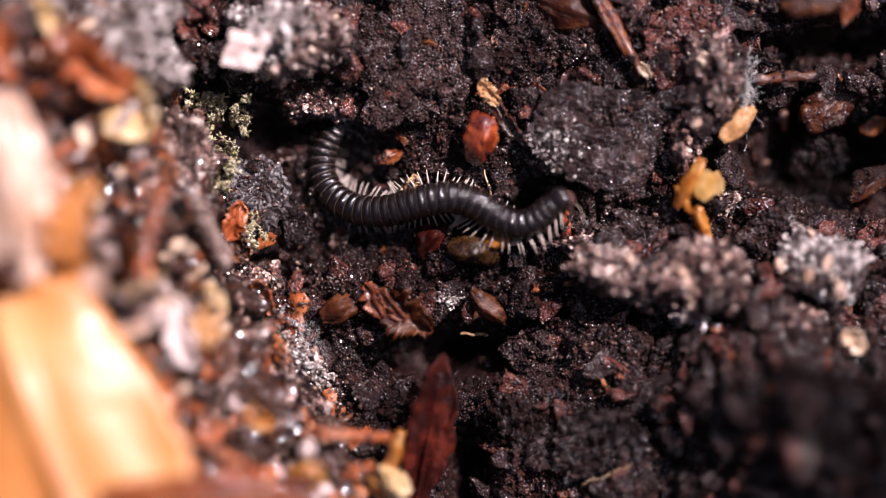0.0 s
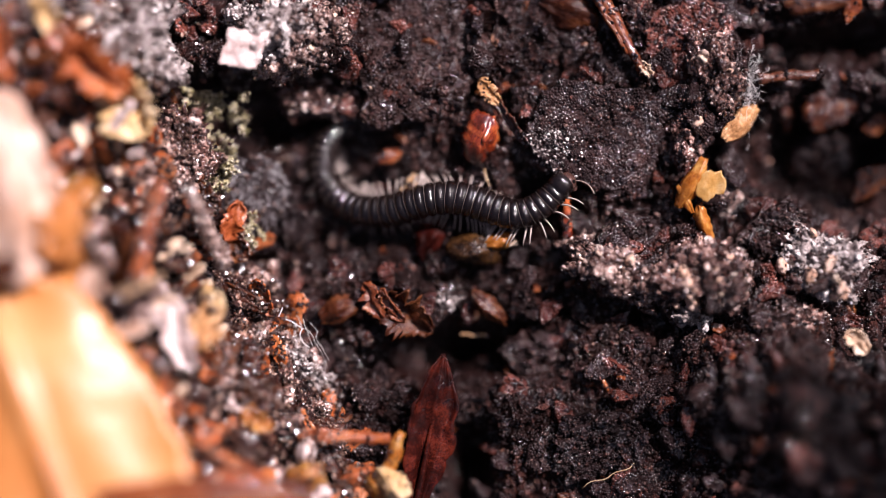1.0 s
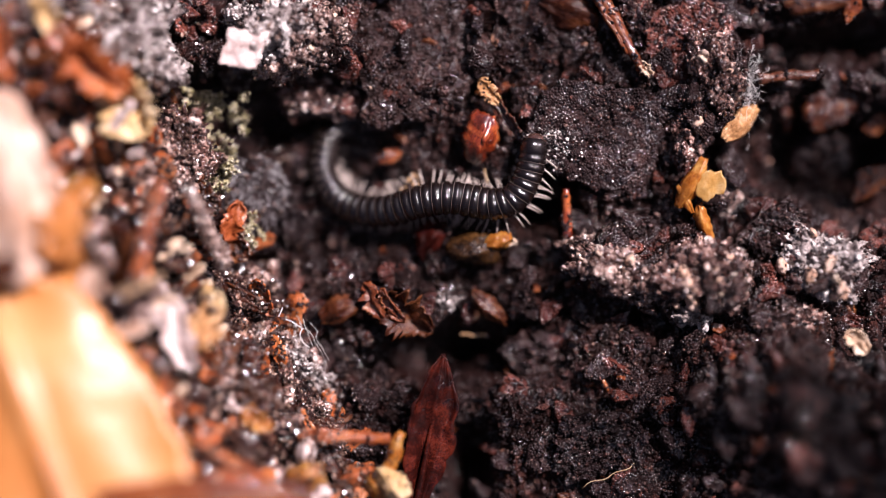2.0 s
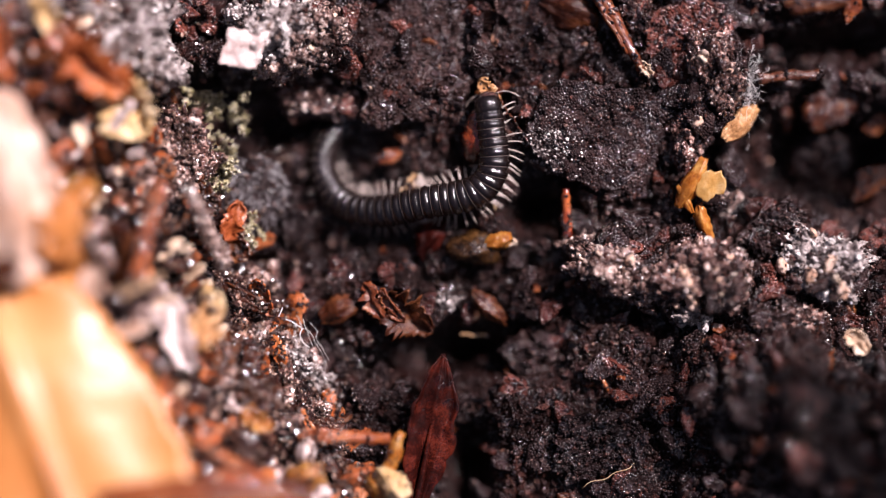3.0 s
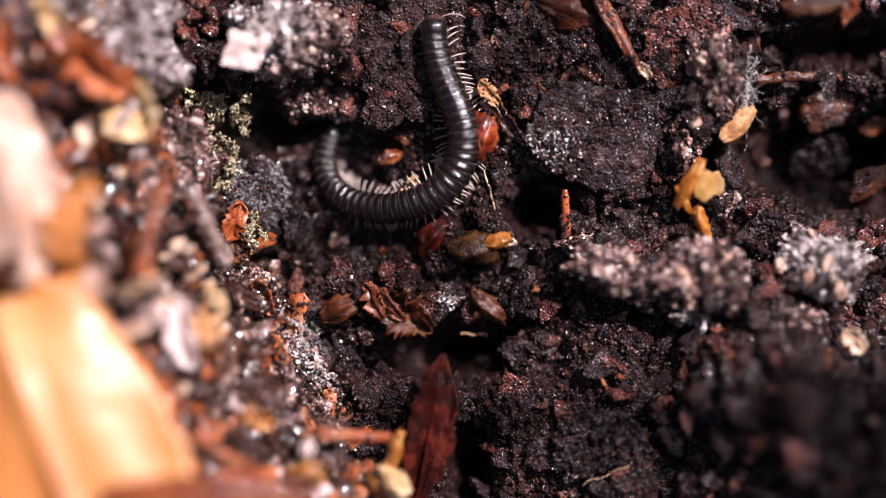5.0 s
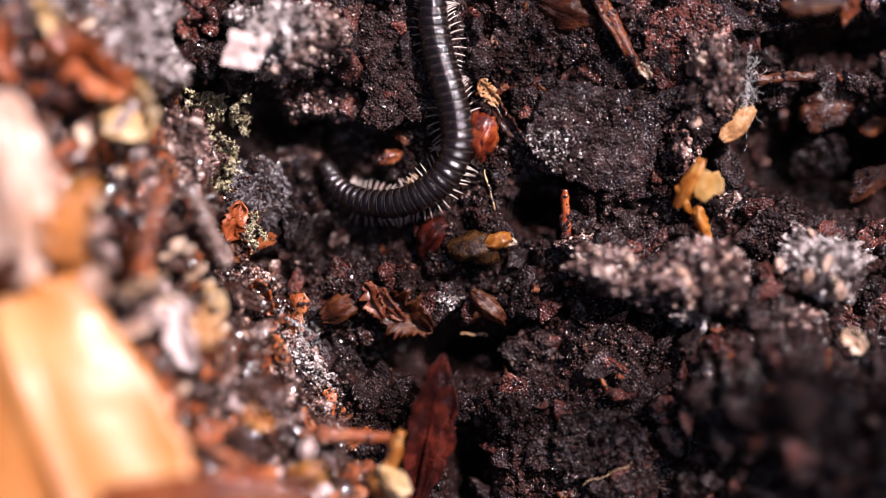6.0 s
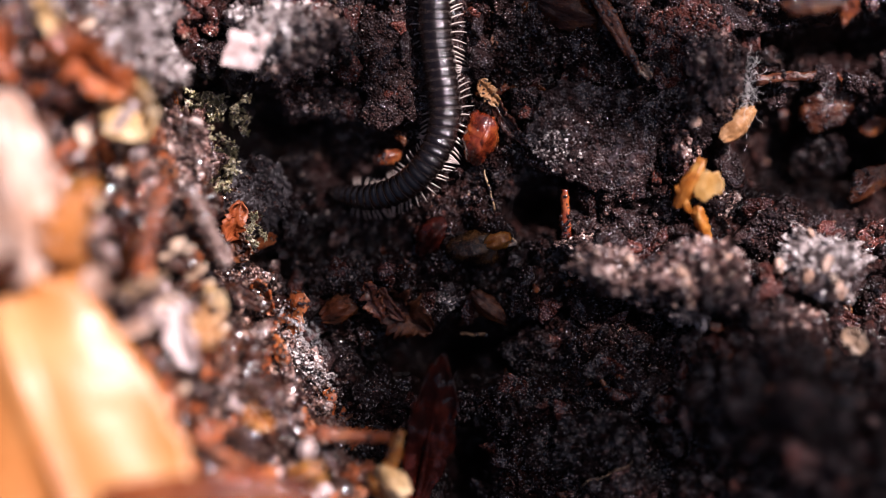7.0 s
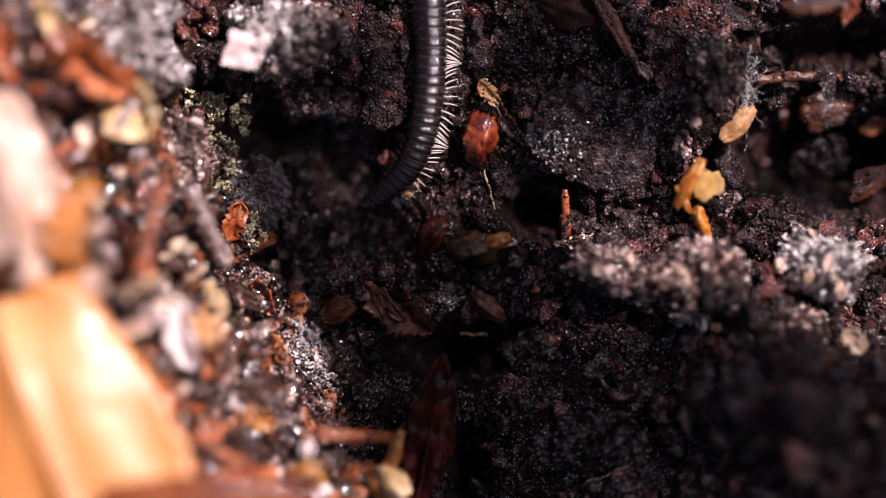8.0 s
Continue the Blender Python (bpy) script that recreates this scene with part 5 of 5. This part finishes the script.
crawl(4.0, [(-7.05, 9.05, -2.68), (-7.93, 8.13, -2.30), (-8.61, 6.98, -2.00), (-8.72, 5.54, -1.80), (-7.96, 3.94, -1.30), (-6.14, 2.87, -0.49), (-3.86, 2.69, 0.33), (-1.76, 3.00, 1.10), (0.04, 3.55, 1.50), (1.51, 4.34, 1.90), (2.43, 5.53, 2.08), (2.43, 7.00, 2.02), (1.75, 8.40, 2.02), (0.76, 9.79, 2.08), (-0.24, 10.98, 2.08), (-0.88, 11.78, 2.07)], -7, 28)
crawl(4.5, [(-7.86, 8.31, -2.50), (-8.53, 7.06, -2.10), (-8.72, 5.54, -1.80), (-7.96, 3.98, -1.30), (-6.14, 2.95, -0.49), (-3.86, 2.73, 0.33), (-1.84, 3.08, 1.09), (0.00, 3.95, 1.50), (1.43, 5.18, 1.80), (2.11, 6.73, 2.00), (1.95, 8.40, 2.04), (1.11, 9.98, 2.08), (0.08, 11.58, 2.02), (-0.56, 13.09, 2.04), (-0.84, 13.97, 2.03)], -6, 28)
crawl(4.7, [(-8.05, 8.05, -2.30), (-8.61, 6.57, -2.00), (-8.26, 4.72, -1.60), (-6.97, 3.45, -0.98), (-5.00, 2.78, -0.06), (-2.77, 2.93, 0.80), (-0.72, 3.72, 1.40), (0.72, 5.02, 1.70), (1.71, 6.49, 2.00), (1.83, 8.16, 2.04), (1.23, 9.79, 2.08), (0.32, 11.18, 2.02), (-0.44, 12.77, 2.04), (-0.68, 13.96, 2.08), (-0.64, 14.60, 2.08)], -6, 24)
crawl(5.2, [(-8.42, 7.31, -2.20), (-8.60, 5.95, -1.80), (-7.88, 4.27, -1.30), (-6.14, 3.19, -0.49), (-3.94, 2.89, 0.41), (-1.84, 3.32, 1.19), (-0.08, 4.31, 1.60), (1.12, 5.69, 1.90), (1.47, 7.40, 2.00), (1.11, 9.11, 2.04), (0.48, 10.86, 2.08), (-0.16, 12.77, 2.02), (-0.56, 14.56, 2.04), (-0.64, 16.15, 2.04), (-0.64, 16.99, 2.04)], -8, 12)
crawl(5.8, [(-8.64, 6.40, -1.90), (-8.26, 5.25, -1.60), (-7.26, 4.06, -1.10), (-5.49, 3.27, -0.27), (-3.29, 3.13, 0.68), (-1.48, 3.64, 1.34), (0.04, 4.63, 1.70), (1.00, 6.09, 1.90), (1.23, 7.80, 2.00), (0.95, 9.59, 2.04), (0.40, 11.38, 2.08), (-0.20, 13.37, 2.02), (-0.56, 15.36, 2.04), (-0.72, 17.35, 2.04), (-0.80, 19.14, 2.04)], 0, 8)
crawl(6.0, [(-8.39, 5.82, -1.70), (-7.47, 4.30, -1.10), (-5.73, 3.39, -0.32), (-3.53, 3.21, 0.62), (-1.76, 3.72, 1.30), (-0.24, 4.75, 1.70), (0.68, 6.09, 1.90), (1.03, 7.80, 2.00), (0.80, 9.67, 2.04), (0.28, 11.58, 2.08), (-0.28, 13.57, 2.02), (-0.64, 15.56, 2.04), (-0.76, 17.55, 2.04), (-0.84, 19.14, 2.03), (-0.88, 20.33, 2.03)], 0, 6)
crawl(6.5, [(-7.35, 4.18, -1.20), (-5.73, 3.51, -0.32), (-3.69, 3.65, 0.57), (-2.12, 4.24, 1.24), (-0.88, 5.22, 1.69), (0.04, 6.41, 1.90), (0.60, 8.00, 2.00), (0.68, 9.79, 2.04), (0.40, 11.58, 2.08), (-0.08, 13.57, 2.02), (-0.44, 15.56, 2.04), (-0.56, 17.55, 2.04), (-0.60, 19.14, 2.04), (-0.60, 21.13, 2.04), (-0.60, 23.12, 2.04)], 0, 4)
crawl(7.0, [(-6.94, 3.89, -1.08), (-5.33, 3.67, -0.23), (-3.73, 3.98, 0.56), (-2.32, 4.76, 1.20), (-1.24, 5.82, 1.67), (-0.44, 7.13, 1.90), (0.04, 8.60, 2.00), (0.12, 10.19, 2.04), (-0.08, 11.77, 2.08), (-0.36, 13.57, 2.02), (-0.56, 15.56, 2.04), (-0.64, 17.55, 2.04), (-0.68, 19.54, 2.04), (-0.68, 21.53, 2.04), (-0.68, 24.11, 2.04)], 6, 8)
crawl(7.5, [(-5.50, 3.68, -0.47), (-3.78, 4.26, 0.45), (-2.48, 5.32, 1.17), (-1.60, 6.62, 1.62), (-0.96, 8.20, 1.89), (-0.60, 9.79, 2.00), (-0.44, 11.38, 2.04), (-0.48, 12.97, 2.08), (-0.60, 14.76, 2.02), (-0.72, 16.35, 2.04), (-0.80, 17.95, 2.04), (-0.88, 19.94, 2.03), (-0.92, 21.93, 2.03), (-0.96, 23.92, 2.03), (-0.96, 26.10, 2.03)], 12, 12)
crawl(8.0, [(-4.60, 3.79, -0.16), (-3.21, 4.86, 0.70), (-2.24, 6.16, 1.32), (-1.55, 7.81, 1.73), (-1.19, 9.39, 1.97), (-0.99, 10.98, 2.03), (-0.91, 12.57, 2.07), (-0.88, 14.17, 2.01), (-0.92, 15.76, 2.03), (-0.96, 17.55, 2.03), (-0.99, 19.54, 2.03), (-1.03, 21.53, 2.02), (-1.07, 23.52, 2.02), (-1.11, 25.51, 2.02), (-1.15, 27.70, 2.01)], 14, 14)

STATION = np.concatenate([[0], np.cumsum(GAP)])[:N] + 0.5 * np.array(GAP)  # distance of each ring from the front


def smooth_line(line, n=160):
    """Catmull-Rom through the line's points, evenly spaced, tail to head."""
    p = [line[0] * 2 - line[1]] + line + [line[-1] * 2 - line[-2]]
    fine = []
    for i in range(1, len(p) - 2):
        for k in range(12):
            t = k / 12
            fine.append(0.5 * ((2 * p[i]) + (p[i + 1] - p[i - 1]) * t + (2 * p[i - 1] - 5 * p[i] + 4 * p[i + 1] - p[i + 2]) * t * t
                               + (3 * p[i] - p[i - 1] - 3 * p[i + 1] + p[i + 2]) * t ** 3))
    fine.append(p[-2])
    return np.array([tuple(q) for q in fine])


def stations(line):
    """Places at even steps from the head backwards; past the tail the line runs on straight."""
    q = smooth_line(line)[::-1]
    q = np.vstack([q, q[-1] + (q[-1] - q[-4]) / np.linalg.norm(q[-1] - q[-4]) * 12])
    s = np.concatenate([[0], np.cumsum(np.linalg.norm(np.diff(q, axis=0), axis=1))])
    want = np.linspace(0, LENGTH + 1, 90)
    return np.stack([np.interp(want, s, q[:, k]) for k in range(3)], -1)


def body_at(t, tracks):
    """The body's line at t, gliding from track to track."""
    times = [x[0] for x in tracks]
    i = min(max(np.searchsorted(times, t, side="right") - 1, 0), len(times) - 2)
    f = (t - times[i]) / (times[i + 1] - times[i])
    a, b = tracks[i][1], tracks[i + 1][1]
    h = times[i + 1] - times[i]
    va = (b - tracks[i - 1][1]) / (times[i + 1] - times[i - 1]) if i > 0 else (b - a) / h
    vb = (tracks[i + 2][1] - a) / (times[i + 2] - times[i]) if i + 2 < len(times) else (b - a) / h
    f2, f3 = f * f, f ** 3
    q = (2 * f3 - 3 * f2 + 1) * a + (f3 - 2 * f2 + f) * h * va + (3 * f2 - 2 * f3) * b + (f3 - f2) * h * vb
    lean = [tracks[i][k] * (1 - f) + tracks[i + 1][k] * f for k in (2, 3)]
    s = np.concatenate([[0], np.cumsum(np.linalg.norm(np.diff(q, axis=0), axis=1))])
    return s, q, lean


def ring_pose(s, q, lean, at):
    """Pose in millimetres of the body at a distance from the front: x ahead, z to the back."""
    p = Vector([np.interp(at, s, q[:, k]) for k in range(3)])
    a = Vector([np.interp(max(at - 0.7, 0), s, q[:, k]) for k in range(3)])
    b = Vector([np.interp(at + 0.7, s, q[:, k]) for k in range(3)])
    x = (a - b).normalized()
    z = Vector((0, 0, 1))
    y = z.cross(x).normalized()
    z = x.cross(y)
    m = Matrix((x, y, z)).transposed().to_4x4()
    f = max(0.0, 1 - at / 12.0)
    m = Matrix.Translation(p) @ m @ pose(0, 0, 0, -(lean[0] * (1 - f) + lean[1] * f))
    return m


def metres(m):
    m = m.copy()
    m.translation = m.translation * MM
    return m


def motions():
    tracks = [(t, stations(line), a, b) for t, line, a, b in TRACK]
    times = [round(0.1 * k, 1) for k in range(81)]
    ring_rows, head_rows, base_rows = [[] for _ in rings], [], []
    for t in times:
        s, q, lean = body_at(t, tracks)
        centre = Vector((*q.mean(0)[:2], sharp_height(t)))
        home = Matrix.Translation(-centre)
        base_rows.append((t, SLOPE @ Matrix.Translation(centre * MM)))
        for i in range(N):
            ring_rows[i].append((t, metres(home @ ring_pose(s, q, lean, STATION[i] + 0.3))))
        head_rows.append((t, metres(home @ ring_pose(s, q, lean, 0.15) @ pose(0, 0, -0.22, 0, 38, 0))))
    walk(millipede, base_rows)
    for ring, rows in zip(rings, ring_rows):
        walk(ring, rows)
    walk(head, head_rows)
    for leg, i, pair, side, (x, y, z) in legs:
        rows = []
        for k in range(54):
            t = min(8.0, 0.15 * k) if k < 53 else 8.0
            speed = 1.5
            phase = 2 * math.pi * (speed * t + (i + 0.5 * pair) / 8.5) + (0.6 if side > 0 else 0)
            swing, rise = 34 * math.sin(phase), 16 * max(0, math.cos(phase))
            rows.append((t, pose(x * MM, y * MM, z * MM, side * (rise - 4), 0, swing * side)))
        walk(leg, rows)
    # the unseen leaves turn face-on to the sun and darken their spots
    for leaf, m in flutter:
        rows = [(t, m @ pose(0, 0, 0, turn)) for t, turn in ((0, 86), (3, 84), (5.9, 84), (6.3, 66), (6.6, 48), (6.9, 28), (7.2, 12), (7.5, 5), (8.0, 0))]
        walk(leaf, rows)
    for feeler, side in antennae:
        rows = []
        for k in range(33):
            t = 0.25 * k
            rows.append((t, pose(0.42 * MM, side * 0.36 * MM, 0.1 * MM, 0, 22 + 14 * math.sin(5.1 * t + side), side * (30 + 16 * math.sin(6.3 * t + 1.4 * side)))))
        walk(feeler, rows)


motions()
